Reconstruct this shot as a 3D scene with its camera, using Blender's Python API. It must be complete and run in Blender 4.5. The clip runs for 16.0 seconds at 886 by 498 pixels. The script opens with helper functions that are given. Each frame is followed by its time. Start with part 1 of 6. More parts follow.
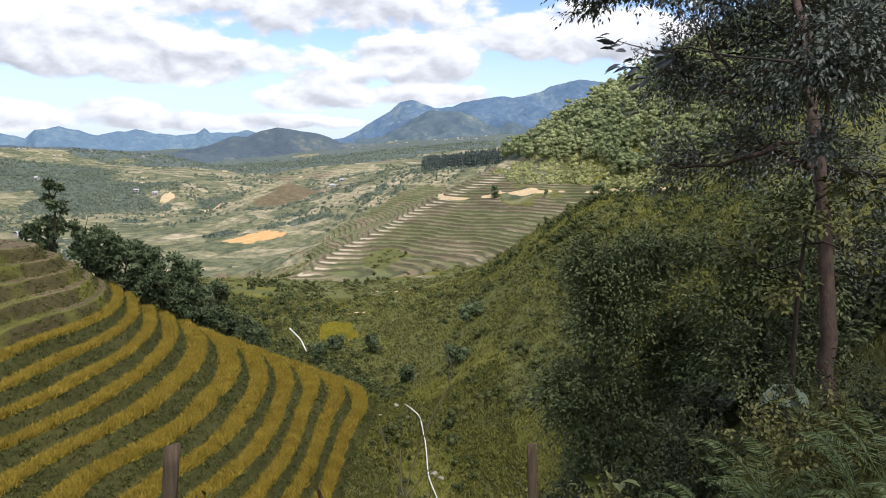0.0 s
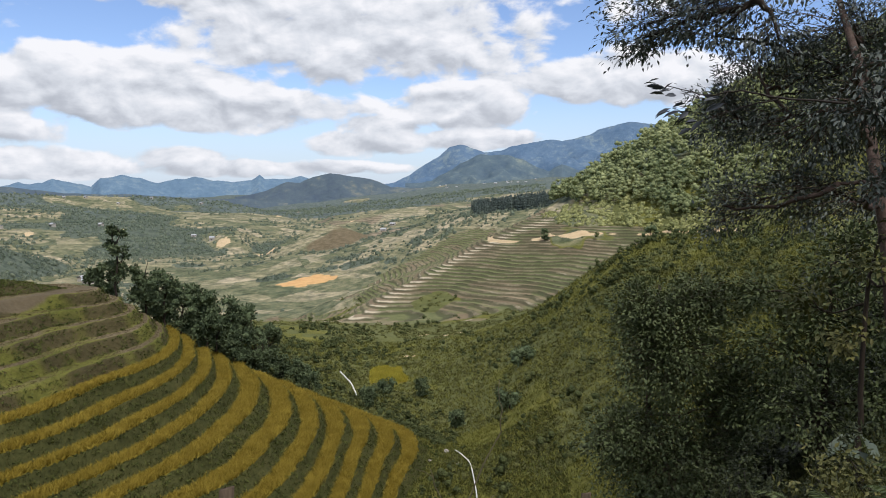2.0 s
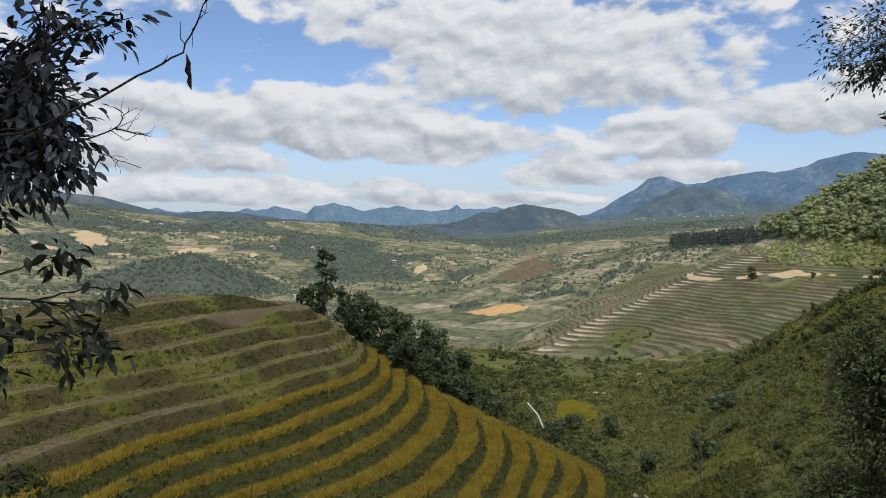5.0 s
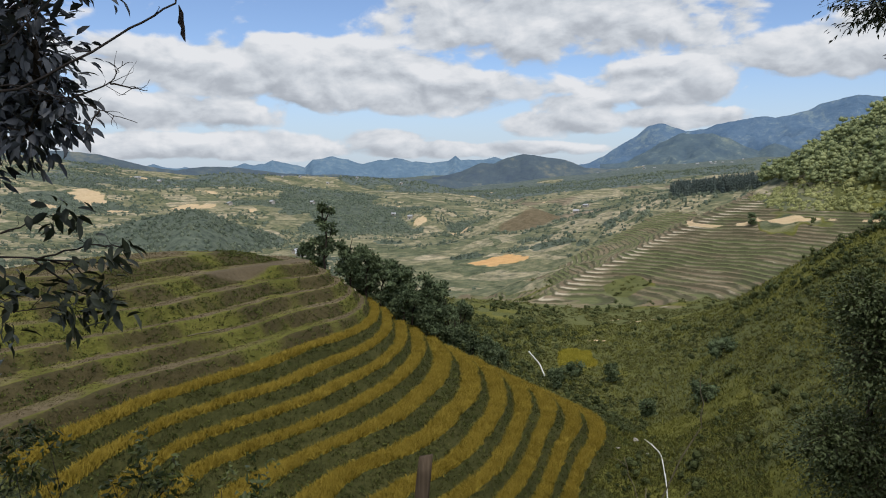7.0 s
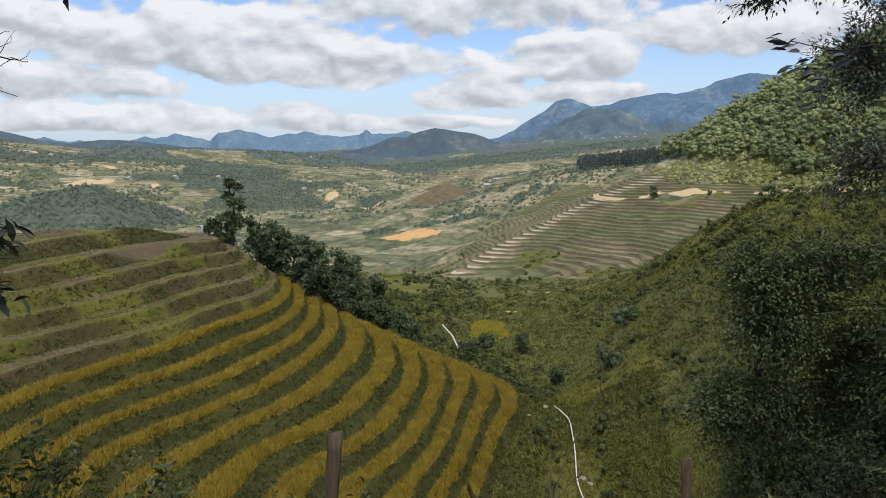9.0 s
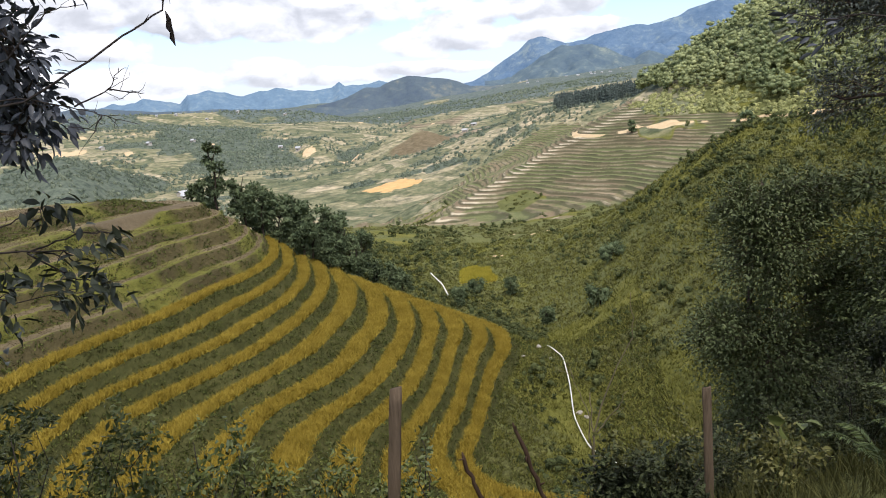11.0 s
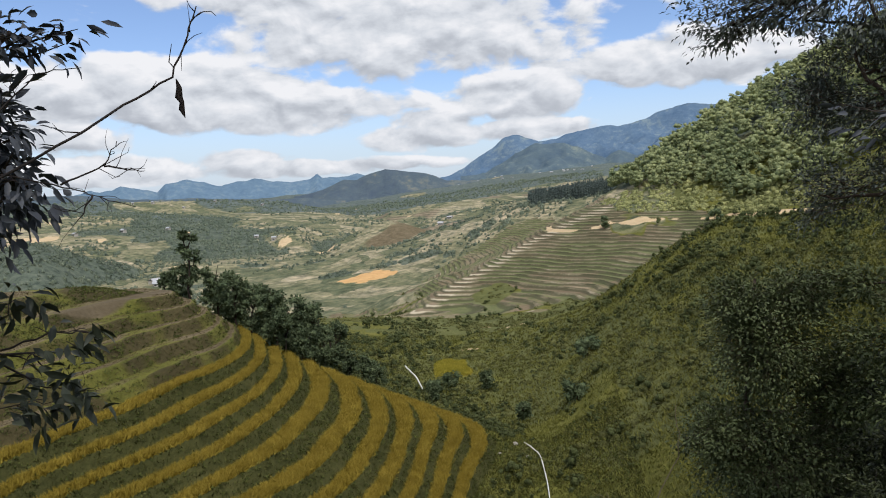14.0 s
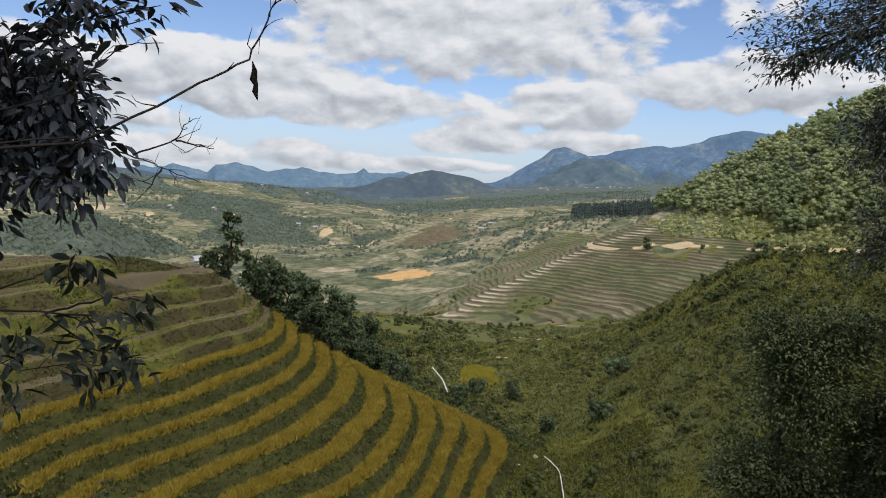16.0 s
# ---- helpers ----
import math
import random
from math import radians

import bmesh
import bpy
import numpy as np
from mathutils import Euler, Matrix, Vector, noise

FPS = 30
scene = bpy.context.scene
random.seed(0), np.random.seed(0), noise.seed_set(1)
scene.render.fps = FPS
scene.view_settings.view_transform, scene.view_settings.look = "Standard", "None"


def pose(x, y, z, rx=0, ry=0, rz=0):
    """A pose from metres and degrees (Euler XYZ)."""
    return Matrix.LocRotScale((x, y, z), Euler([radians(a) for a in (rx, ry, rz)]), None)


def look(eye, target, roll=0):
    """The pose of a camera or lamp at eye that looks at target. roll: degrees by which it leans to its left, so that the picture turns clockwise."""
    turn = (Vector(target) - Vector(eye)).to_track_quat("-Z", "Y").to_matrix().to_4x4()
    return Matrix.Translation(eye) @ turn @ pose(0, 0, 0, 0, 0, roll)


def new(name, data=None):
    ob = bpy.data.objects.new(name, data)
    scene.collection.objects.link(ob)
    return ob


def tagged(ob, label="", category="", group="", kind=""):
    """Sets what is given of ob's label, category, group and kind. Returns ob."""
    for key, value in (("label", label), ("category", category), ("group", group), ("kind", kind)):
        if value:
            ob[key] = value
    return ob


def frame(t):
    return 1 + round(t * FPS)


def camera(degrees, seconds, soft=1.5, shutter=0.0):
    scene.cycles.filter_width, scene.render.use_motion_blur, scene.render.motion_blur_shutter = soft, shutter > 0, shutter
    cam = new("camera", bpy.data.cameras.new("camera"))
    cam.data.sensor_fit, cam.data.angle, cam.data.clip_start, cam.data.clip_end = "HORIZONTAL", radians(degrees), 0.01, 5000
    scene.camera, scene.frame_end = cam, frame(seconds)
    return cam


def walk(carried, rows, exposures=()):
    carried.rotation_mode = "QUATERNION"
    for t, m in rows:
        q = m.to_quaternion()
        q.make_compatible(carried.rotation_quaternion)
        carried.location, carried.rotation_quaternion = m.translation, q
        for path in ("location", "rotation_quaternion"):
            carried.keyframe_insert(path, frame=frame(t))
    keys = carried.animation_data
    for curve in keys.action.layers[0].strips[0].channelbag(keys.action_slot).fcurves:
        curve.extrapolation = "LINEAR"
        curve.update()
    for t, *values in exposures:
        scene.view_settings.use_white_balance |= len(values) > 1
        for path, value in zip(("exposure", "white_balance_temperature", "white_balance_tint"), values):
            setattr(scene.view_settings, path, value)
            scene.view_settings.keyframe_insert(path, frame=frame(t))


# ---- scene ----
cam = camera(62.5, 16.0, 1.0)
PATH = [
    (0, (0.000, -0.000, 1.600), (-0.020, 9.906, 0.235), 0.29),
    (0.5, (-0.004, -0.009, 1.604), (-0.323, 9.907, 0.350), 0.67),
    (1, (-0.002, -0.012, 1.607), (-0.593, 9.918, 0.582), 1.04),
    (1.5, (-0.002, -0.012, 1.607), (-0.655, 9.933, 0.785), 0.03),
    (2, (-0.005, -0.024, 1.611), (-0.707, 9.921, 0.835), -0.33),
    (2.5, (-0.007, -0.021, 1.613), (-1.035, 9.877, 0.620), -0.22),
    (3, (-0.005, -0.026, 1.615), (-1.275, 9.847, 0.663), -0.47),
    (3.5, (-0.008, -0.035, 1.620), (-1.787, 9.765, 0.722), -0.30),
    (4, (-0.011, -0.043, 1.626), (-2.080, 9.723, 1.042), -0.32),
    (4.5, (-0.017, -0.054, 1.628), (-2.953, 9.501, 1.363), 0.77),
    (4.7, (-0.021, -0.066, 1.632), (-3.222, 9.404, 1.350), 0.95),
    (6.8, (-0.039, -0.060, 1.628), (-3.385, 9.307, 0.598), 0.05),
    (7, (-0.034, -0.064, 1.628), (-3.279, 9.339, 0.604), -0.20),
    (7.5, (-0.036, -0.052, 1.631), (-2.997, 9.444, 0.598), -0.42),
    (8, (-0.034, -0.050, 1.631), (-2.779, 9.508, 0.577), -0.50),
    (8.5, (-0.035, -0.048, 1.631), (-2.636, 9.539, 0.481), -0.70),
    (9, (-0.002, -0.068, 1.640), (-2.088, 9.615, 0.265), -0.11),
    (9.2, (-0.025, -0.011, 1.608), (-2.147, 9.651, 0.144), 2.20),
    (11.3, (-0.279, -0.568, 1.863), (-2.324, 8.997, -0.217), -5.42),
    (11.5, (-0.317, -0.496, 1.769), (-3.362, 8.872, 0.046), -8.27),
    (12, (-0.558, -0.101, 1.699), (-4.728, 8.739, -0.412), -8.55),
    (12.5, (-0.567, -0.120, 1.777), (-4.069, 8.965, -0.502), -7.27),
    (13, (-0.601, -0.144, 1.815), (-3.503, 9.270, 0.099), -4.39),
    (13.5, (-0.592, -0.167, 1.830), (-2.792, 9.510, 0.598), -3.14),
    (14, (-0.575, -0.149, 1.832), (-2.062, 9.703, 0.972), -2.75),
    (14.5, (-0.598, -0.146, 1.828), (-1.935, 9.748, 1.264), 0.07),
    (15, (-0.605, -0.149, 1.828), (-1.921, 9.749, 1.283), 1.80),
    (15.5, (-0.625, -0.151, 1.825), (-2.298, 9.684, 1.141), 2.59),
    (16, (-0.629, -0.160, 1.825), (-2.634, 9.604, 1.017), 2.56),
]
EXPOSURES = [(0, 0.30, 6270, 14), (1.5, 0.02, 6270, 13), (3.5, -0.08, 6270, 12), (4.5, -0.29, 6250, 10.5), (7, -0.27, 6250, 10.5), (9, -0.12, 6250, 11), (11.3, 0.44, 6340, 15), (12.0, 0.25, 6340, 15), (12.5, 0.48, 6310, 15), (13.0, 0.32, 6310, 14), (13.5, 0.09, 6300, 12.5), (14.5, -0.20, 6300, 11.5), (16, -0.24, 6300, 11.5)]
walk(cam, [(t, look(eye, target, roll)) for t, eye, target, roll in PATH], EXPOSURES)

# ---- light: high sun behind broken cloud, bright sky ----
SUN_UP, SUN_SIDE = radians(57), radians(148)     # height, and turn to the right of straight ahead
sun = new("sun", bpy.data.lights.new("sun", "SUN"))
sun.data.energy, sun.data.angle, sun.data.color = 2.4, radians(3.0), (1.0, 0.94, 0.84)
sun_from = Vector((math.sin(SUN_SIDE) * math.cos(SUN_UP), math.cos(SUN_SIDE) * math.cos(SUN_UP), math.sin(SUN_UP)))
sun.matrix_world = look(sun_from * 50, (0, 0, 0))


class Nodes:
    """Short calls for node trees."""

    def __init__(self, tree):
        self.tree = tree
        tree.nodes.clear()

    def add(self, kind, values=(), **settings):
        n = self.tree.nodes.new(kind)
        for key, value in settings.items():
            setattr(n, key, value)
        for slot, value in dict(values).items():
            self.set(n.inputs[slot], value)
        return n

    def set(self, socket, value):
        if isinstance(value, bpy.types.NodeSocket):
            self.tree.links.new(value, socket)
        elif isinstance(value, bpy.types.Node):
            self.tree.links.new(value.outputs[0], socket)
        else:
            socket.default_value = value

    def math(self, op, a, b=0.0, c=0.0, clamp=False):
        return self.add("ShaderNodeMath", {0: a, 1: b, 2: c}, operation=op, use_clamp=clamp).outputs[0]

    def noise(self, vector, scale, detail=4.0, rough=0.55, distort=0.0):
        return self.add("ShaderNodeTexNoise", {"Vector": vector, "Scale": scale, "Detail": detail, "Roughness": rough, "Distortion": distort}).outputs[0]

    def ramp(self, fac, *stops):
        n = self.add("ShaderNodeValToRGB", {0: fac})
        while len(n.color_ramp.elements) < len(stops):
            n.color_ramp.elements.new(0.5)
        for e, (at, colour) in zip(n.color_ramp.elements, stops):
            e.position = at
            e.color = (*colour, 1) if len(colour) == 3 else colour
        return n.outputs[0]

    def mix(self, fac, a, b, blend="MIX"):
        n = self.add("ShaderNodeMix", data_type="RGBA", blend_type=blend)
        for slot, value in ((0, fac), (6, a), (7, b)):
            if isinstance(value, tuple) and len(value) == 3:
                value = (*value, 1)
            self.set(n.inputs[slot], value)
        return n.outputs[2]


# Clouds: degrees to the right of ahead, degrees up, half width, half height.
CLOUDS = [
    (-9.5, 11.5, 14.7, 3.3), (-31.2, 7.6, 13.3, 2.7), (-18.4, 6.5, 7.6, 1.5), (-2.7, 6.5, 6.2, 1.9),
    (10.5, 8.4, 8.0, 2.0), (-23.8, 2.5, 4.0, 1.0), (-8.7, 5.0, 3.6, 1.1), (-19.1, 1.9, 11.6, 0.7),
    (-34.2, 2.3, 8.9, 1.1), (-2.6, 4.1, 7.1, 0.8), (-25.7, 7.5, 10.2, 2.0), (-19.1, 5.7, 6.2, 1.3),
    (-3.8, 6.7, 6.7, 1.9), (-9.8, 3.9, 5.3, 1.1), (-39.3, 4.5, 8.9, 1.5), (-41.3, 2.2, 9.8, 1.0),
    (-41.0, 8.0, 8.0, 2.0), (7.8, 8.3, 6.7, 1.8), (-14.8, 14.7, 16.0, 2.7), (-36.1, 7.6, 5.3, 2.7),
]
world = bpy.data.worlds.new("sky")
scene.world = world
world.use_nodes = True
w = Nodes(world.node_tree)
way = w.add("ShaderNodeTexCoord").outputs["Generated"]
xyz = w.add("ShaderNodeSeparateXYZ", {0: way}).outputs
side = w.math("MULTIPLY", w.math("ARCTAN2", xyz[0], xyz[1]), 57.2958)
up = w.math("MULTIPLY", w.math("ARCSINE", xyz[2]), 57.2958)
flat = w.add("ShaderNodeCombineXYZ", {0: w.math("MULTIPLY", side, 0.7), 1: w.math("MULTIPLY", up, 1.25), 2: 3.7}).outputs[0]
lifted = w.add("ShaderNodeVectorMath", {0: flat, 1: (0.25, 0.85, 0.0)}, operation="ADD").outputs[0]
billow = w.noise(flat, 0.36, 6, 0.5, 0.2)
billow_above = w.noise(lifted, 0.36, 6, 0.5, 0.2)
cover = weight = belly = None
for u, v, a, b in CLOUDS:
    dx = w.math("MULTIPLY_ADD", side, 1 / a, -u / a)
    dy = w.math("MULTIPLY_ADD", up, 1 / b, -v / b)
    body = w.math("SUBTRACT", 1.0, w.math("MULTIPLY_ADD", dx, dx, w.math("MULTIPLY", dy, dy)))
    share = w.math("MAXIMUM", w.math("ADD", body, 0.4), 0.001)
    cover = body if cover is None else w.math("SMOOTH_MAX", cover, body, 0.25)
    weight = share if weight is None else w.math("ADD", weight, share)
    belly = w.math("MULTIPLY", share, dy) if belly is None else w.math("MULTIPLY_ADD", share, dy, belly)
height_in_cloud = w.math("MINIMUM", w.math("MAXIMUM", w.math("DIVIDE", belly, weight), -1.0), 1.0)
# high up, out of the picture, the cloud goes on as broken cover
wide = w.math("MULTIPLY_ADD", up, 0.08, -1.25)
cover = w.math("SMOOTH_MAX", w.math("MAXIMUM", cover, -1.2), w.math("MINIMUM", wide, 0.25), 0.3)
dense = w.math("MULTIPLY_ADD", billow, 3.9, w.math("MULTIPLY_ADD", cover, 1.1, -1.9))
mask = w.add("ShaderNodeMapRange", {0: dense, 1: -0.16, 2: 0.42, 3: 0.0, 4: 1.0}, interpolation_type="SMOOTHSTEP").outputs[0]
lit = w.math("MULTIPLY_ADD", w.math("SUBTRACT", billow, billow_above), 2.2, w.math("MULTIPLY_ADD", height_in_cloud, 0.28, 0.68))
cloud = w.ramp(lit, (0.0, (0.44, 0.47, 0.51)), (0.35, (0.56, 0.59, 0.63)), (0.65, (0.74, 0.77, 0.80)), (1.0, (0.95, 0.95, 0.95)))
sky = w.add("ShaderNodeTexSky", sky_type="NISHITA", sun_disc=False, sun_elevation=SUN_UP, sun_rotation=SUN_SIDE, altitude=1200, air_density=1.0, dust_density=1.6, ozone_density=1.0)
sky_dim = w.mix(1.0, sky.outputs[0], (0.145, 0.150, 0.165), "MULTIPLY")
haze = w.add("ShaderNodeMapRange", {0: up, 1: 0.0, 2: 9.0, 3: 0.75, 4: 0.0}, interpolation_type="SMOOTHSTEP").outputs[0]
sky_low = w.mix(haze, sky_dim, (0.60, 0.70, 0.82))
both = w.mix(mask, sky_low, cloud)
back = w.add("ShaderNodeBackground", {0: both, 1: 1.0})
w.add("ShaderNodeOutputWorld", {0: back.outputs[0]})

# ---- materials ----
def material(name, rough=0.8, spec=0.3):
    m = bpy.data.materials.new(name)
    m.use_nodes = True
    n = Nodes(m.node_tree)
    b = n.add("ShaderNodeBsdfPrincipled", {"Roughness": rough, "Specular IOR Level": spec})
    n.add("ShaderNodeOutputMaterial", {0: b.outputs[0]})
    return m, n, b


def finish(n, b, colour, bump=None, strength=0.4, far=0.1):
    n.set(b.inputs["Base Color"], colour)
    if bump is not None:
        n.set(b.inputs["Normal"], n.add("ShaderNodeBump", {"Strength": strength, "Distance": far, "Height": bump}).outputs[0])


def leaf_material(name, dark, light, rough=0.55, spec=0.35, through_light=0.25, patch=0.6, vary=0.65, lumps=0.0):
    """Foliage: each leaf its own shade, patches of tone, some light through the blade."""
    m, n, b = material(name, rough, spec)
    geo = n.add("ShaderNodeNewGeometry")
    each = geo.outputs["Random Per Island"]
    tone = n.noise(geo.outputs["Position"], patch, 3, 0.6)
    fac = n.math("MULTIPLY_ADD", each, vary, n.math("MULTIPLY_ADD", tone, 1.5, -0.28 - 0.5 * vary), clamp=True)
    colour = n.mix(fac, dark, light)
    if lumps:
        # small leaf sprays on a solid heart, the shade between them painted in
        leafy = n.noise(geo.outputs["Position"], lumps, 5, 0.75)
        gap_shade = n.ramp(leafy, (0.34, (0.50, 0.52, 0.54)), (0.5, (1.05, 1.05, 1.05)), (0.68, (1.5, 1.48, 1.4)))
        colour = n.mix(1.0, colour, gap_shade, "MULTIPLY")
        n.set(b.inputs["Normal"], n.add("ShaderNodeBump", {"Strength": 1.0, "Distance": 0.9 / lumps, "Height": leafy}).outputs[0])
    n.set(b.inputs["Base Color"], colour)
    trans = n.add("ShaderNodeBsdfTranslucent", {0: colour})
    both = n.add("ShaderNodeMixShader", {0: through_light, 1: b.outputs[0], 2: trans.outputs[0]})
    n.add("ShaderNodeOutputMaterial", {0: both.outputs[0]})
    return m


def plain_material(name, dark, light, scale=8.0, rough=0.8, spec=0.25, stretch=(1, 1, 1), bump=0.4, depth=0.02):
    m, n, b = material(name, rough, spec)
    at = n.add("ShaderNodeTexCoord").outputs["Object"]
    at = n.add("ShaderNodeMapping", {"Vector": at, "Scale": stretch}).outputs[0]
    grain = n.noise(at, scale, 6, 0.65)
    stain = n.noise(at, scale * 0.15, 3, 0.5)
    fac = n.math("MULTIPLY_ADD", grain, 1.2, n.math("MULTIPLY_ADD", stain, 0.9, -0.6), clamp=True)
    finish(n, b, n.mix(fac, dark, light), grain, bump, depth)
    return m


def ground_material():
    m, n, b = material("hill_ground", 0.95, 0.1)
    at = n.add("ShaderNodeNewGeometry").outputs["Position"]
    flat = n.add("ShaderNodeVectorMath", {0: at, 1: (1, 1, 0.35)}, operation="MULTIPLY").outputs[0]

    def cover(name):
        return n.add("ShaderNodeAttribute", attribute_name=name).outputs["Fac"]

    fine = n.noise(at, 2.2, 6, 0.7)
    mid = n.noise(at, 0.16, 5, 0.62)
    wide = n.noise(at, 0.018, 5, 0.6)
    broken = n.math("MULTIPLY_ADD", fine, 0.5, n.math("MULTIPLY", mid, 0.5))

    def on(name, soft=0.35):
        edge = n.math("MULTIPLY_ADD", n.math("SUBTRACT", broken, 0.5), soft * 2.0, cover(name))
        return n.add("ShaderNodeMapRange", {0: edge, 1: 0.35, 2: 0.65}, interpolation_type="SMOOTHSTEP").outputs[0]

    grass = n.ramp(n.math("MULTIPLY_ADD", mid, 0.9, n.math("MULTIPLY_ADD", fine, 0.7, -0.3)), (0.2, (0.068, 0.076, 0.017)), (0.5, (0.142, 0.142, 0.033)), (0.8, (0.225, 0.21, 0.055)))
    # far fields: patches of crop, wood and fallow
    warp = n.add("ShaderNodeVectorMath", {0: flat, 1: n.add("ShaderNodeVectorMath", {0: n.add("ShaderNodeTexNoise", {"Vector": flat, "Scale": 0.012, "Detail": 3.0}).outputs[1], 1: (45, 45, 0)}, operation="MULTIPLY").outputs[0]}, operation="ADD").outputs[0]
    plot = n.add("ShaderNodeTexVoronoi", {"Vector": warp, "Scale": 0.034, "Randomness": 1.0}).outputs["Color"]
    plot_value = n.add("ShaderNodeSeparateXYZ", {0: plot}).outputs[0]
    fields = n.ramp(n.math("MULTIPLY_ADD", mid, 0.9, n.math("MULTIPLY_ADD", plot_value, 0.5, -0.2)), (0.08, (0.085, 0.108, 0.066)), (0.36, (0.172, 0.176, 0.102)), (0.58, (0.285, 0.258, 0.158)), (0.78, (0.42, 0.355, 0.245)), (0.95, (0.54, 0.45, 0.33)))
    z = n.add("ShaderNodeSeparateXYZ", {0: at}).outputs[2]
    steps = n.math("FRACT", n.math("MULTIPLY_ADD", wide, 3.0, n.math("MULTIPLY", z, 0.33)))
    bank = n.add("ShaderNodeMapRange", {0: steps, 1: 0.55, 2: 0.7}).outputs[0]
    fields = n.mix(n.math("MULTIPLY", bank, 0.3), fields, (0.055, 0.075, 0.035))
    # copses and hedges as a fine mottle on the far slopes
    mottle = n.noise(at, 0.10, 9, 0.75)
    dapple = n.ramp(mottle, (0.36, (0.45, 0.51, 0.52)), (0.5, (0.95, 0.98, 0.95)), (0.64, (1.35, 1.3, 1.25)))
    fields = n.mix(1.0, fields, dapple, "MULTIPLY")
    colour = n.mix(on("fields"), grass, fields)
    scrub = n.ramp(n.math("MULTIPLY_ADD", mid, 0.8, n.math("MULTIPLY_ADD", fine, 0.6, -0.2)), (0.2, (0.072, 0.082, 0.030)), (0.6, (0.140, 0.148, 0.052)), (0.9, (0.21, 0.205, 0.074)))
    colour = n.mix(on("scrub"), colour, scrub)
    wood = n.ramp(n.math("MULTIPLY_ADD", mid, 0.6, n.math("MULTIPLY", fine, 0.4)), (0.2, (0.072, 0.092, 0.074)), (0.8, (0.150, 0.172, 0.130)))
    wood = n.mix(1.0, wood, dapple, "MULTIPLY")
    earth = n.ramp(n.math("MULTIPLY_ADD", mid, 0.6, n.math("MULTIPLY_ADD", plot_value, 0.5, -0.05)), (0.15, (0.135, 0.118, 0.082)), (0.5, (0.23, 0.188, 0.128)), (0.85, (0.35, 0.28, 0.19)))
    earth = n.mix(n.math("MULTIPLY", bank, 0.5), earth, (0.075, 0.085, 0.048))
    colour = n.mix(on("brown", 0.5), colour, earth)
    colour = n.mix(on("wood", 0.8), colour, wood)
    # far woods: blue haze is mixed into the wood colour
    hazed_wood = n.ramp(n.math("MULTIPLY_ADD", mid, 0.5, n.math("MULTIPLY", wide, 0.5)), (0.3, (0.092, 0.119, 0.116)), (0.7, (0.152, 0.176, 0.156)))
    hazed_wood = n.mix(1.0, hazed_wood, dapple, "MULTIPLY")
    colour = n.mix(on("far_wood", 0.8), colour, hazed_wood)
    dry_bank = n.ramp(n.math("MULTIPLY_ADD", mid, 0.7, n.math("MULTIPLY_ADD", fine, 0.6, -0.15)), (0.2, (0.044, 0.038, 0.018)), (0.55, (0.088, 0.074, 0.034)), (0.85, (0.140, 0.112, 0.056)))
    colour = n.mix(on("dry"), colour, dry_bank)
    bank_turf = n.ramp(n.math("MULTIPLY_ADD", mid, 0.7, n.math("MULTIPLY_ADD", fine, 0.7, -0.2)), (0.2, (0.034, 0.040, 0.014)), (0.55, (0.078, 0.080, 0.027)), (0.85, (0.145, 0.135, 0.050)))
    colour = n.mix(on("bank", 0.15), colour, bank_turf)
    fallow = n.ramp(n.math("MULTIPLY_ADD", mid, 0.7, n.math("MULTIPLY_ADD", fine, 0.6, -0.15)), (0.2, (0.088, 0.070, 0.039)), (0.5, (0.158, 0.126, 0.074)), (0.85, (0.30, 0.245, 0.158)))
    colour = n.mix(on("fallow", 0.3), colour, fallow)
    # fallow steps: brown and green treads, pale lips
    level = n.math("MULTIPLY_ADD", n.math("SUBTRACT", mid, 0.5), 0.35, cover("level"))
    part_of = n.math("FRACT", level)
    tread = n.add("ShaderNodeTexWhiteNoise", {1: n.math("FLOOR", level)}, noise_dimensions="1D").outputs[0]
    patch = n.noise(at, 0.035, 5, 0.65)
    green = n.add("ShaderNodeMapRange", {0: n.math("MULTIPLY_ADD", tread, 0.18, n.math("MULTIPLY_ADD", cover("crest"), -0.12, patch)), 1: 0.52, 2: 0.63}).outputs[0]
    brown = n.ramp(n.math("MULTIPLY_ADD", mid, 0.7, n.math("MULTIPLY_ADD", tread, 0.5, -0.1)), (0.15, (0.140, 0.108, 0.068)), (0.5, (0.240, 0.188, 0.118)), (0.9, (0.38, 0.31, 0.205)))
    weedy = n.ramp(n.math("MULTIPLY_ADD", mid, 0.7, n.math("MULTIPLY", fine, 0.4)), (0.25, (0.085, 0.102, 0.042)), (0.75, (0.20, 0.208, 0.092)))
    treads = n.mix(green, brown, weedy)
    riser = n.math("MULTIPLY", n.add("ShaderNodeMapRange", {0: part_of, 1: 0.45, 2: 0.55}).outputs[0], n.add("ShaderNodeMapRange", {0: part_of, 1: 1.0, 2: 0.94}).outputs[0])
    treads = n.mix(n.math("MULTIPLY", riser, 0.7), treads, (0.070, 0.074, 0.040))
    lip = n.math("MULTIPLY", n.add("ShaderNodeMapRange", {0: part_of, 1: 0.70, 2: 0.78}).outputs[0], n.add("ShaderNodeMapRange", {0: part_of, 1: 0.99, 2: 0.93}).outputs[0])
